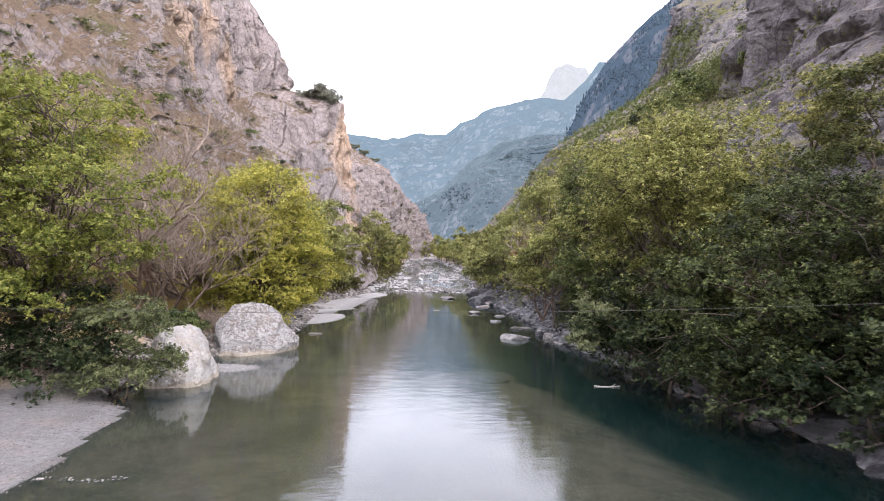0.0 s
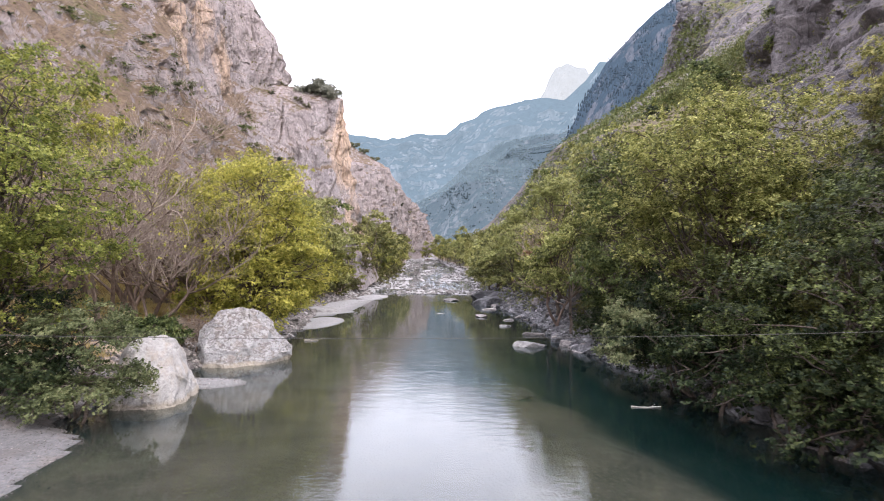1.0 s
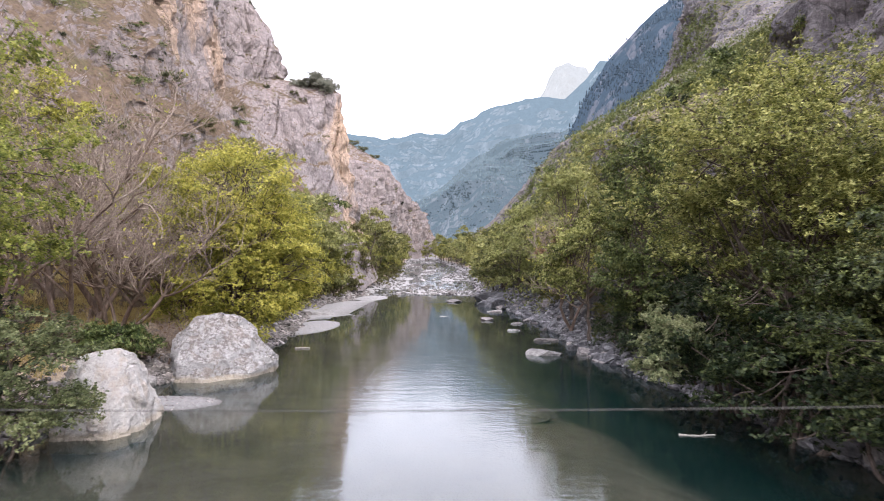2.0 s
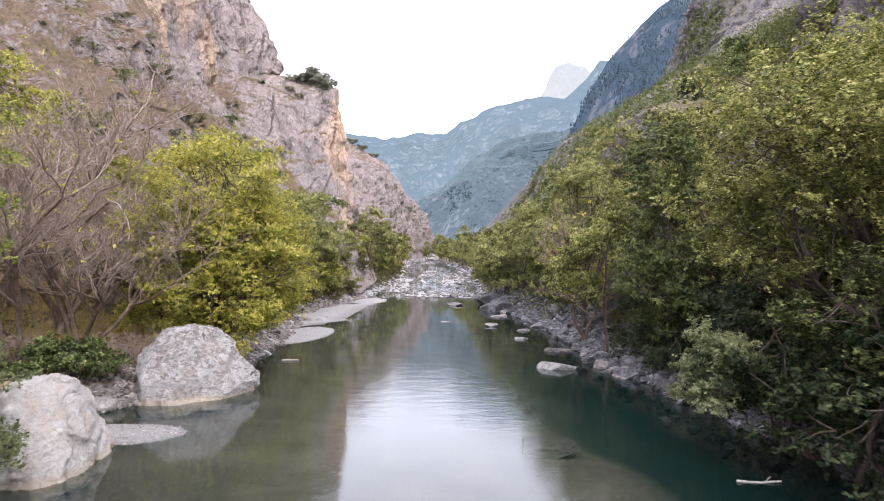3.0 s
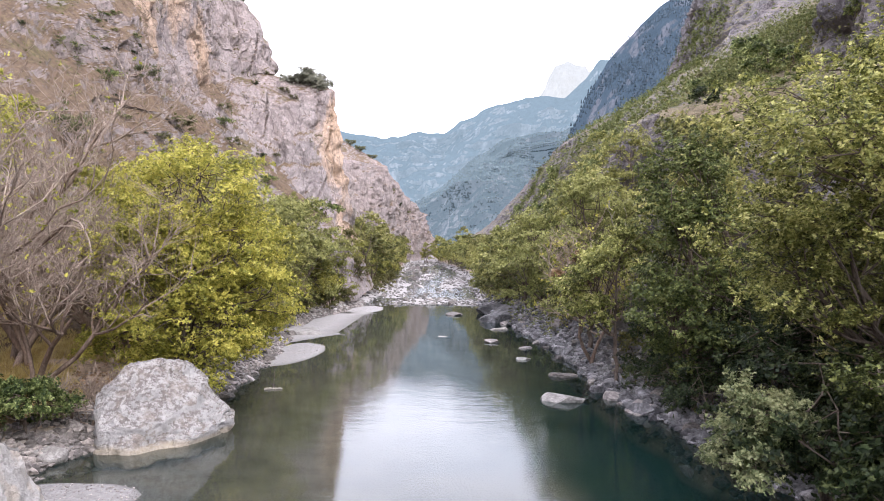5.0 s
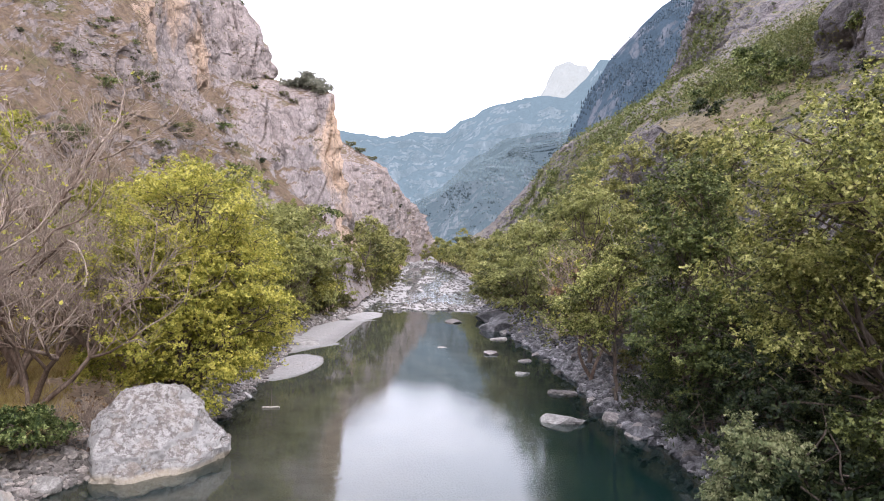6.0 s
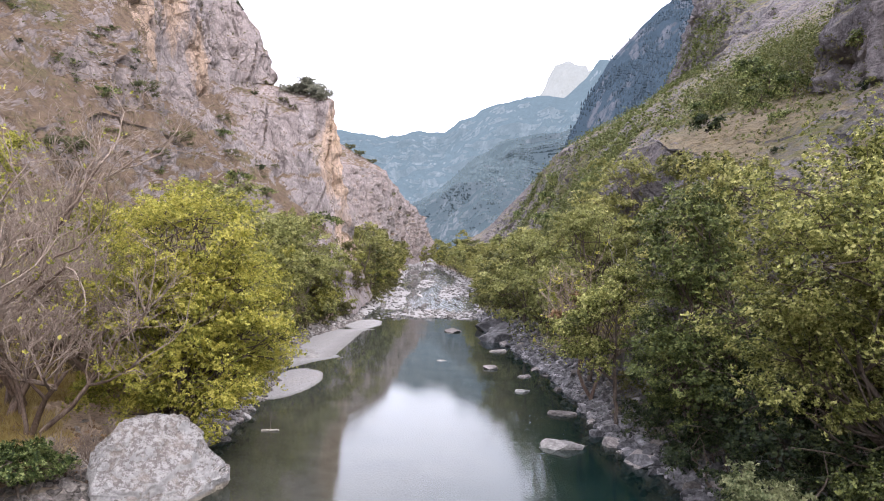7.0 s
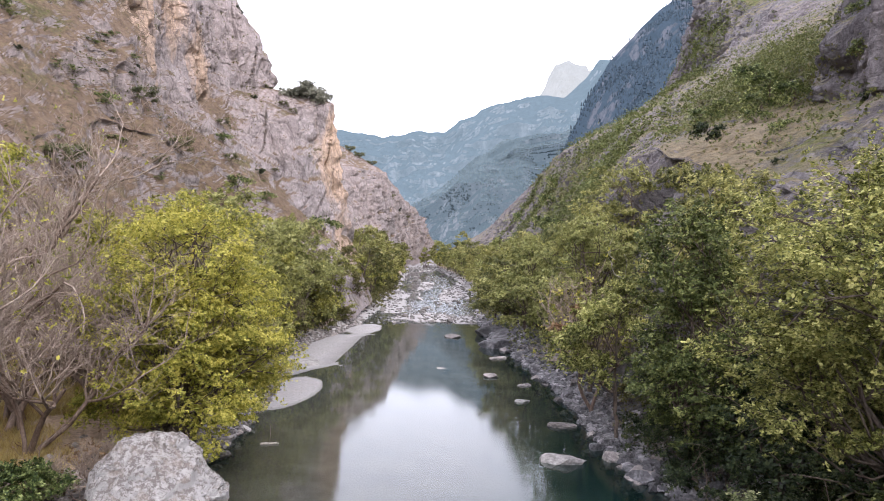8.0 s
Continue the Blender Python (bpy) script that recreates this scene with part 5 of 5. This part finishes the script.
for (X, Y, Z), want, low, high, seed, kinds in ((LW, 28, 40, 230, 5, [0, 0, 2, 1]), (RW, 60, 50, 260, 6, [1, 1, 1, 1, 0, 2])):
    rng = np.random.default_rng(seed)
    nx = np.gradient(X, axis=1)
    nz = np.gradient(Z, axis=1)
    flat = np.abs(nx) / (np.hypot(nx, nz) + 1e-6)
    patch = vnoise(X / 14, Y / 14, Z / 14, 3 + seed)
    got = 0
    while got < want:
        i, j = rng.integers(2, X.shape[0] - 2), rng.integers(6, X.shape[1] - 30)
        if not low < Y[i, j] < high or Z[i, j] > 75 or rng.uniform() > (flat[i, j] ** 2) * (0.5 + patch[i, j]) * 2.2:
            continue
        s = rng.uniform(0.45, 1.0) * (1.0 if rng.uniform() < 0.85 else 1.7)
        grow(int(rng.choice(kinds)), pose(X[i, j], Y[i, j], Z[i, j] - 0.3, 0, 0, rng.uniform(0, 360)) @ Matrix.Scale(s, 4))
        got += 1
rng = np.random.default_rng(15)
got = 0
while got < 60:
    i, j = rng.integers(2, LW[0].shape[0] - 2), rng.integers(6, LW[0].shape[1] - 20)
    x, y, z = LW[0][i, j], LW[1][i, j], LW[2][i, j]
    if 66 < y < 97 and 19 < z < 46 and vnoise(x / 5, y / 5, z / 5, 8) > 0.0:
        s = rng.uniform(0.4, 1.0)
        grow(int(rng.choice([1, 1, 2])), pose(x, y, z - 0.25, 0, 0, rng.uniform(0, 360)) @ Matrix.Diagonal((s, s, 0.6 * s, 1)))
        got += 1


def tufts(name, grid, count, low, high, seed, material, leaf, per, label, least=0.0, spots=()):
    """Low growth that nobody could count, spread over the gentler parts of a slope."""
    g = np.random.default_rng(seed)
    X, Y, Z = grid
    i, j = g.integers(2, X.shape[0] - 2, count * 24), g.integers(4, X.shape[1] - 20, count * 24)
    dx, dz = np.gradient(X, axis=1), np.gradient(Z, axis=1)
    flat = np.abs(dx) / (np.hypot(dx, dz) + 1e-6)
    if spots:
        away = np.min([np.sqrt((X[i, j] - x) ** 2 + (Y[i, j] - y) ** 2 + (Z[i, j] - z) ** 2) / r for x, y, z, r in spots], axis=0)
        flat = flat * 0 + 1
    else:
        away = 0 * X[i, j]
    ok = (Y[i, j] > low) & (Y[i, j] < high) & (Z[i, j] < 75) & (g.uniform(0, 1, count * 24) < np.exp(-1.6 * away ** 2)) & (g.uniform(0, 1, count * 24) < np.maximum(flat[i, j], least) ** 2 * np.maximum(0.06, 0.3 + 1.9 * vnoise(X[i, j] / 13, Y[i, j] / 13, Z[i, j] / 13, seed)))
    i, j = i[ok][:count], j[ok][:count]
    v, f = leaves(np.stack([X[i, j], Y[i, j], Z[i, j] + 0.25], 1), per, (0.55, 0.7, 0.9), leaf, g)
    return tagged(new(name, mesh_of(name, v, f, material, False)), label, "scrub", kind="stuff")


tufts("hillside_scrub", RW, 5000, 40, 300, 71, LEAF_HILL, 0.13, 44, "low yellow-green scrub covering the steep slope", 0.5)
tufts("meadow_scrub", RW, 7000, 50, 230, 73, LEAF_HILL, 0.13, 44, "thick yellow-green scrub of the lush slopes", 0.0, LAWNS)
tufts("far_scrub", RW, 6000, 115, 330, 77, LEAF_HILL, 0.34, 26, "yellow-green scrub far up the slope", 0.0, LAWNS)
tufts("ledge_scrub", RW, 500, 40, 76, 74, LEAF_SCRUB, 0.11, 44, "yellowing scrub on the rock ledges", 0.75)
tufts("slope_grass", LW, 1300, 40, 220, 72, LEAF_SCRUB, 0.14, 36, "low green tufts on the dry slope")
tufts("slope_cushions", LW, 420, 62, 100, 75, LEAF_SCRUB, 0.12, 60, "dark green cushion bushes on the dry slope", 0.6, [(-42, 90, 33, 9), (-40, 80, 26, 7), (-44, 84, 32, 6), (-37, 112, 28, 8)])
for x, y, z, s, k in ((-35.4, 94, 29.7, 2.2, 0), (-33.9, 98.5, 23.5, 2.2, 0), (-37.3, 123, 31, 1.6, 0), (-33.8, 118, 25.6, 1.6, 0), (-30.5, 113, 22, 1.7, 1), (-30.6, 123, 24.3, 1.2, 2), (-21.7, 123, 13.3, 2.2, 1),
                      (-36.4, 78, 19, 2.8, 0), (-30.9, 136, 34.6, 1.3, 0), (-29.2, 136, 31, 1.2, 0), (-34.5, 93, 21, 1.3, 0), (-38.5, 90, 27.5, 1.2, 1), (-32.5, 110, 20.5, 1.3, 0), (-28, 116, 19.5, 1.2, 1),
                      (-30, 128, 25, 1.0, 0), (-36, 120, 28.5, 1.2, 1), (-27, 248, 41, 3.0, 0), (-31, 246, 45, 3.6, 0), (-34, 246, 47, 3.4, 0), (-20.6, 262, 33, 2.6, 0), (-19.5, 285, 30, 2.6, 2), (-18.6, 310, 28, 2.8, 0),
                      (20.7, 70.5, 19.6, 2.0, 2), (24, 230, 22, 3.0, 1), (30, 200, 30, 3.0, 1), (22, 160, 17, 2.4, 1), (33, 240, 36, 3.2, 0), (20, 140, 16, 2.2, 1), (26, 180, 24, 2.6, 1), (27.5, 86, 25, 1.9, 0), (25, 82, 23.5, 1.4, 1), (29, 78, 25.5, 1.8, 1), (31, 84, 27.5, 1.9, 1), (26.5, 74, 22.8, 1.5, 1), (24, 70, 21, 1.0, 1), (28, 72, 24, 1.6, 1)):
    X, Y, Z = LW if x < 0 else RW
    i = np.unravel_index(np.argmin((X - x) ** 2 + (Y - y) ** 2 + (0.7 * (Z - z)) ** 2), X.shape)
    out = 0.5 if y < 200 else 0.0
    grow(k, pose(X[i] - out * s * np.sign(x), Y[i] - 0.7 * out * s, Z[i] - 0.25 * s, 0, 0, 40 * s) @ Matrix.Scale(s, 4))

stand(make_tree("shrub", 4, [(0.3, 0, 1.6, 2.6, 2.2, 1.9), (-2.2, 0.3, 1.2, 2.0, 2.0, 1.4), (2.0, 0, 1.0, 1.6, 1.8, 1.3), (-3.6, 0.2, 0.6, 1.5, 1.6, 0.9)], 900, 70, 0.16, 54, LEAF_GREY, "grey-green thicket crowning the rock buttress", 0.1, 4, spread=0.4, category="shrub", hollow=0.2, twiggy=False), -26.2, 137.2, 0, 1.3, 37.3)
stand(make_tree("shrub", 3, [(0, 0, 1.6, 1.5, 1.5, 1.2), (0.6, 0.3, 2.6, 1.1, 1.1, 1.0)], 90, 36, 0.2, 55, LEAF_DARK, "dark bush hanging in the cliff face", 0.07, 3, spread=0.35, category="shrub"), -40.2, 138.2, 0, 1.1, 52.8)


# ---- rocks ----
def boulder_mesh(name, size, planes, seed, material, level=4, rough=0.06):
    """A block worn round: a ball cut by planes (normal, distance) in a box of that half-size."""
    bm = bmesh.new()
    bmesh.ops.create_icosphere(bm, subdivisions=level, radius=1.35)
    co = np.array([v.co[:] for v in bm.verts])
    for (a, b, c), d in planes:
        n = np.array([a, b, c], float)
        n /= np.linalg.norm(n)
        over = co @ n - d
        co = co - np.where(over > 0, over * 0.985, 0)[:, None] * n
    co = co * np.array(size)
    r = np.linalg.norm(co, axis=1)[:, None] + 1e-6
    m = max(size)
    d = rough * m * (fbm(co[:, 0] * 1.1 / m, co[:, 1] * 1.1 / m, co[:, 2] * 1.1 / m, 2, seed) + 0.5 * fbm(co[:, 0] * 4 / m, co[:, 1] * 4 / m, co[:, 2] * 4 / m, 4, seed + 9, True))
    co = co + co / r * d[:, None]
    for v, c in zip(bm.verts, co):
        v.co = c
    me = bpy.data.meshes.new(name)
    bm.to_mesh(me)
    bm.free()
    me.materials.append(material)
    me.polygons.foreach_set("use_smooth", np.full(len(me.polygons), False))
    return me


def random_planes(rng, count=9):
    out = []
    for k in range(count):
        n = rng.normal(0, 1, 3)
        out.append((tuple(n), rng.uniform(0.62, 0.95)))
    return out


def hewn_boulder(corners, seed, material, cuts=5, rough=0.12):
    """A block with these corners, its edges worn and its faces pitted and cracked."""
    bm = bmesh.new()
    for c in corners:
        bm.verts.new(c)
    hull = bmesh.ops.convex_hull(bm, input=list(bm.verts))
    spare = [v for v in hull["geom_interior"] + hull["geom_unused"] if isinstance(v, bmesh.types.BMVert)]
    bmesh.ops.delete(bm, geom=spare, context="VERTS")
    for k in range(cuts):
        bmesh.ops.subdivide_edges(bm, edges=list(bm.edges), cuts=1, use_grid_fill=True, smooth=0.0)
        if k in (1, 2):
            bmesh.ops.smooth_vert(bm, verts=list(bm.verts), factor=0.42, use_axis_x=True, use_axis_y=True, use_axis_z=True)
    bm.normal_update()
    co = np.array([v.co[:] for v in bm.verts])
    no = np.array([v.normal[:] for v in bm.verts])
    x, y, z = co.T
    w = 0.35 * fbm(x, y, z, 3, seed + 4)
    d = 1.1 * fbm(x / 1.6, y / 1.6, z / 1.6, 3, seed) + 0.5 * fbm(x * 1.7, y * 1.7, z * 1.7, 4, seed + 9, True)
    d = d + 0.6 * blocks(x / 1.2 + w, y / 1.2 + w, z / 0.9 + w, seed + 2) + 0.25 * blocks(x / 0.45 + 2 * w, y / 0.45 - 2 * w, z / 0.35 + w, seed + 3)
    line = 1 - 2 * np.abs(vnoise(x / 1.1 + w, y / 1.1 - w, z / 1.4 + w, seed + 6))
    d = d - 1.1 * smooth(0.84, 1.0, line)
    co = co + no * (rough * d)[:, None]
    for v, c in zip(bm.verts, co):
        v.co = c
    me = bpy.data.meshes.new("boulder")
    bm.to_mesh(me)
    bm.free()
    me.materials.append(material)
    me.polygons.foreach_set("use_smooth", np.full(len(me.polygons), True))
    return me


big = new("boulder", hewn_boulder([(-1.5, -2.2, -0.6), (0.2, -2.6, -0.6), (1.4, -1.0, -0.6), (2.1, 1.2, -0.6), (0.5, 2.9, -0.6), (-2.3, 2.3, -0.6), (-2.3, -0.8, -0.6), (2.65, 1.3, 0.5), (2.4, 1.0, 0.9), (2.0, -0.5, 0.5),
                                   (-0.4, 0.6, 3.1), (0.9, 0.9, 2.8), (2.0, 1.1, 1.6), (-1.5, -0.5, 2.65), (-2.15, -0.6, 1.9), (-0.2, -1.7, 1.3), (-1.5, -1.9, 0.9), (-1.5, 1.8, 2.6), (0.3, 2.0, 2.6), (-2.4, 1.0, 1.9)], 3, BOULDER, 5, 0.12))
big.matrix_basis = pose(-12.0, 43.6, 0)
tagged(big, "huge grey lichened limestone boulder standing in the shallows", "boulder")
tall = new("boulder", hewn_boulder([(-0.9, -2.3, -0.5), (1.3, -2.1, -0.5), (1.7, -0.6, -0.5), (0.9, 2.5, -0.5), (-1.2, 2.6, -0.5), (-1.8, 0, -0.5), (0.4, 0.3, 2.55), (-0.9, -0.4, 2.3), (-0.1, -1.1, 2.1), (-0.6, 1.8, 1.9),
                                    (0.6, 1.5, 1.8), (1.2, -0.5, 1.3), (-1.6, 0.2, 1.5), (-0.8, -2.0, 1.0), (1.0, -1.9, 0.8)], 8, PALE_BOULDER, 5, 0.1))
tall.matrix_basis = pose(-12.4, 33.6, 0)
tagged(tall, "pale pointed limestone boulder at the water's edge", "boulder")
rng = np.random.default_rng(5)
STONES = [boulder_mesh("rock", (0.5, 0.42, 0.3), random_planes(rng), 20 + k, (DARK_STONE, STONE, DARK_STONE, STONE, PALE_STONE)[k % 5], 3, 0.08) for k in range(10)]


def rock(x, y, z, s, kind, label, group="", tilt=12, flat=1.0):
    ob = new("rock", STONES[kind])
    ob.matrix_basis = pose(x, y, z, rng.normal(0, tilt), rng.normal(0, tilt), rng.uniform(0, 360)) @ Matrix.Diagonal((s, s, s * flat, 1))
    return tagged(ob, label, "rock", group)


# single rocks in the stream
for x, y, s, k, flat in ((5.2, 50.6, 1.85, 4, 0.8), (4.75, 64.2, 0.9, 4, 0.9), (3.1, 74.0, 1.6, 6, 0.5), (0.0, 101.5, 2.4, 8, 0.5), (8.5, 48.4, 1.6, 3, 0.9), (-14.2, 81.0, 4.2, 4, 0.45), (6.4, 57.5, 1.6, 1, 0.5), (5.6, 70, 1.2, 3, 0.6), (4.6, 84, 1.6, 1, 0.5), (-0.9, 78, 1.0, 4, 0.3), (12.9, 23.6, 3.6, 0, 0.5), (12.4, 20.6, 2.0, 2, 0.6), (12.5, 24.6, 1.6, 1, 0.9), (4.8, 92, 3.6, 0, 0.7), (6.3, 98, 5.0, 2, 0.8), (5.4, 103, 4.0, 0, 0.8)):
    rock(x, y, max(float(ground_z(x, y)) * 0.3, -0.05), s, k, "grey rock standing in the river shallows", "rocks in the stream", 5, flat)
rock(2.7, 37.2, -0.5, 2.4, 3, "pale rock slab lying under the water", "", 3, 0.4)
# stones of the banks
for k in range(150):
    y = 18 + 85 * rng.uniform() ** 1.25
    d = rng.uniform(-0.4, 3.2) if y > 36 else rng.uniform(-0.5, 1.6)
    x = float(right_edge(y)) + d
    s = rng.uniform(0.5, 1.1) * (2.0 if rng.uniform() < 0.12 else 1.0)
    rock(x, y, max(land(x, y), -0.15) + 0.05 * s, s, int(rng.choice([0, 1, 2, 3, 5, 6, 7, 8])), "grey broken rock on the stony bank", "stones of the east bank")
for k in range(60):
    y = 30 + 80 * rng.uniform()
    x = float(left_edge(y)) - rng.uniform(-0.4, 2.2)
    s = rng.uniform(0.4, 0.95)
    rock(x, y, max(land(x, y), -0.1) + 0.04 * s, s, int(rng.choice([1, 3, 6, 8, 4])), "pale rounded stone at the water's edge", "stones of the west bank")
for k in range(60):
    y = 118 + 150 * rng.uniform() ** 1.3
    x = rng.uniform(float(left_edge(y)) - 1, float(right_edge(y)) + 1)
    s = rng.uniform(0.5, 1.4)
    rock(x, y, float(water_level(y)) + 0.08 * s, s, int(rng.choice([1, 4, 9, 3, 8])), "bleached stone in the rapids", "stones of the rapids")


def pebbles(name, places, low, high, seed, material, label):
    """Countless small stones in one mesh."""
    rng = np.random.default_rng(seed)
    bm = bmesh.new()
    bmesh.ops.create_icosphere(bm, subdivisions=1, radius=1)
    base = np.array([v.co[:] for v in bm.verts])
    tri = np.array([[v.index for v in f.verts] for f in bm.faces])
    bm.free()
    n = len(places)
    s = rng.uniform(low, high, (n, 1, 1)) * rng.uniform(0.6, 1.3, (n, 1, 3)) * np.array([1, 1, 0.65])
    lump = base[None] * (1 + rng.normal(0, 0.16, (n, len(base), 1)))
    a = rng.uniform(0, 2 * np.pi, n)
    v = lump * s
    x = v[..., 0] * np.cos(a)[:, None] - v[..., 1] * np.sin(a)[:, None]
    y = v[..., 0] * np.sin(a)[:, None] + v[..., 1] * np.cos(a)[:, None]
    v = np.stack([x, y, v[..., 2]], -1) + np.asarray(places)[:, None]
    f = (tri[None] + (np.arange(n) * len(base))[:, None, None]).reshape(-1, 3)
    ob = new(name, mesh_of(name, v.reshape(-1, 3), f, material, False))
    return tagged(ob, label, "stones", kind="stuff")


def strewn(count, y0, y1, power, side, reach, seed, lift=0.0):
    """Places strewn over a shore or over the whole stream."""
    g = np.random.default_rng(seed)
    y = y0 + (y1 - y0) * g.uniform(0, 1, count) ** power
    if side < 0:
        x = left_edge(y) - np.abs(g.normal(0, reach, count)) + 0.4
    elif side > 0:
        x = right_edge(y) + np.abs(g.normal(0, reach, count)) - 0.25
    else:
        a, b = left_edge(y) - reach, right_edge(y) + reach
        x = a + (b - a) * g.uniform(0, 1, count)
    z = ground_z(x, y)
    if side > 0:
        rows = wall_rows(RIGHT_WALL, y, 60)
        z = np.maximum(z, np.array([np.interp(xx, r[:12, 0], r[:12, 1], left=-9) for xx, r in zip(x, rows)]))
    return np.stack([x, y, z + lift], 1)


pebbles("bank_stones", strewn(6500, 17, 120, 1.2, 1, 1.7, 1, 0.05), 0.07, 0.22, 1, DARK_STONE, "small broken grey stones along the bank")
pebbles("bank_rubble", strewn(3600, 16, 125, 1.1, 1, 1.9, 2, 0.04), 0.14, 0.4, 5, DARK_STONE, "broken grey rubble of the steep bank")
pebbles("shore_stones", strewn(5000, 30, 124, 1.3, -1, 1.6, 3), 0.05, 0.24, 2, STONE, "small pale stones along the shore")
pebbles("rapids_stones", strewn(3600, 119, 310, 1.2, 0, 2.0, 4, 0.03), 0.1, 0.36, 3, PALE_STONE, "bleached stones and cobbles of the rapids")
pebbles("boulder_rubble", strewn(700, 34, 54, 1.0, -1, 1.6, 6), 0.12, 0.36, 6, STONE, "grey rubble round the boulders")
pebbles("gravel", strewn(3500, 12, 29, 1.0, -1, 3.0, 5), 0.01, 0.032, 4, STONE, "fine pale gravel of the bar")

g = np.random.default_rng(12)
row = np.stack([np.linspace(-10.6, -8.2, 70) + g.normal(0, 0.05, 70), 19.4 + 0.12 * np.sin(np.arange(70) / 9) + g.normal(0, 0.07, 70), g.uniform(-0.04, 0.0, 70)], 1)
pebbles("cobble_row", row, 0.025, 0.07, 7, STONE, "row of pale cobbles breaking the water")
bars = []
for cx, cy, rx, ry, top in BARS[:4]:
    a, q = g.uniform(0, 2 * np.pi, 420), np.sqrt(g.uniform(0, 1, 420)) * 0.95
    bars.append(np.stack([cx + rx * q * np.cos(a), cy + ry * q * np.sin(a)], 1))
bars = np.concatenate(bars)
pebbles("bar_stones", np.column_stack([bars, ground_z(bars[:, 0], bars[:, 1])]), 0.012, 0.04, 8, STONE, "small grey stones on the gravel bars")

g = np.random.default_rng(44)
gx, gy = -g.uniform(16.0, 33, 16000), g.uniform(36, 76, 16000)
keep = (vnoise(gx / 2.4, gy / 2.4, 0, 91) > -0.1) & (left_edge(gy) - gx > 2.6)
gx, gy = gx[keep], gy[keep]
rows = wall_rows(LEFT_WALL, gy, 120)
gz = np.maximum(ground_z(gx, gy), np.array([np.interp(-a, -r[:, 0], r[:, 1], left=-9) for a, r in zip(gx, rows)]))
foot = np.repeat(np.stack([gx, gy, gz], 1), 9, 0) + g.normal(0, 1, (9 * len(gx), 3)) * np.array([0.14, 0.14, 0])
tip = foot + g.normal(0, 1, foot.shape) * np.array([0.13, 0.13, 0.05]) + np.array([0, 0, 0.3])
side = np.cross(tip - foot, g.normal(0, 1, foot.shape))
side *= 0.016 / (np.linalg.norm(side, axis=1)[:, None] + 1e-9)
blades = np.stack([foot - side, foot + side, tip], 1).reshape(-1, 3)
tagged(new("dry_grass", mesh_of("dry_grass", blades, np.arange(len(blades)).reshape(-1, 3), LEAF_STRAW, False)), "dry yellow-brown grass under the bare trees", "grass", kind="stuff")

# ---- cable, stake and driftwood ----
cable = Shape()
t = np.linspace(0, 1, 41)
cx = -36 + 60 * t
cable.tube(np.stack([cx, 15.2 + 0 * t, 4.67 + 0.0019 * (cx + 2) ** 2], 1), np.full(41, 0.0034), 5)
STEEL = Paint("weathered_steel")
STEEL = STEEL.done(STEEL.surface(STEEL.mix(STEEL.noise(6, 3), (0.06, 0.055, 0.05), (0.12, 0.115, 0.11)), 0.7, Metallic=0.3))
tagged(new("cable", cable.mesh("cable", STEEL)), "thin dark steel cable sagging across the river", "cable")
stake = Shape()
limb(stake, (0, 0, -1.2), (0.02, 0.0, 1.0), 0.016, 0.012, np.random.default_rng(2), 0.01, 5)
ob = new("stake", stake.mesh("stake", PALE_BARK))
ob.matrix_basis = pose(-10.1, 53.4, 0)
tagged(ob, "thin grey stake standing in the water", "stake")


def driftwood(x, y, length, r, turn, seed, z=0.02):
    g = np.random.default_rng(seed)
    s = Shape()
    limb(s, (-length / 2, 0, 0), (length / 2, 0, 0.02), r, r * 0.5, g, 0.05, 7, 8)
    limb(s, (length * 0.1, 0, 0), (length * 0.35, length * 0.22, 0.05), r * 0.5, r * 0.2, g, 0.05, 5, 5)
    o = new("driftwood", s.mesh("driftwood", DRIFT))
    o.matrix_basis = pose(x, y, z, 0, 0, turn)
    return tagged(o, "bleached piece of driftwood lying in the shallows", "driftwood")


DRIFT = bark_paint("bleached_wood", (0.62, 0.58, 0.53), (0.4, 0.36, 0.32))
driftwood(-10.1, 53.3, 0.95, 0.08, 4, 1)
driftwood(7.4, 32.2, 1.15, 0.045, -3, 2)


def dead_branch(a, b, r, seed, bark=None):
    g = np.random.default_rng(seed)
    s = Shape()
    pts = limb(s, a, b, r, r * 0.35, g, 0.06, 6, 10)
    for k in (4, 6, 8):
        limb(s, pts[k], pts[k] + g.normal(0, 0.35, 3) + 0.25 * (np.array(b) - np.array(a)), r * 0.4, r * 0.12, g, 0.08, 4, 5)
    return tagged(new("branch", s.mesh("branch", bark or DRIFT)), "bare brown branch reaching out of the thicket" if bark else "bare bleached branch reaching out of the thicket", "branch")


dead_branch((14.2, 25.2, 0.9), (10.6, 23.4, 2.3), 0.05, 1)
dead_branch((16.2, 25.0, 4.6), (13.2, 22.6, 5.9), 0.07, 2)
dead_branch((9.6, 40.2, 4.2), (6.9, 37.6, 6.1), 0.03, 3, BARK)
dead_branch((11.2, 61.0, 6.0), (9.2, 57.5, 10.6), 0.06, 4)
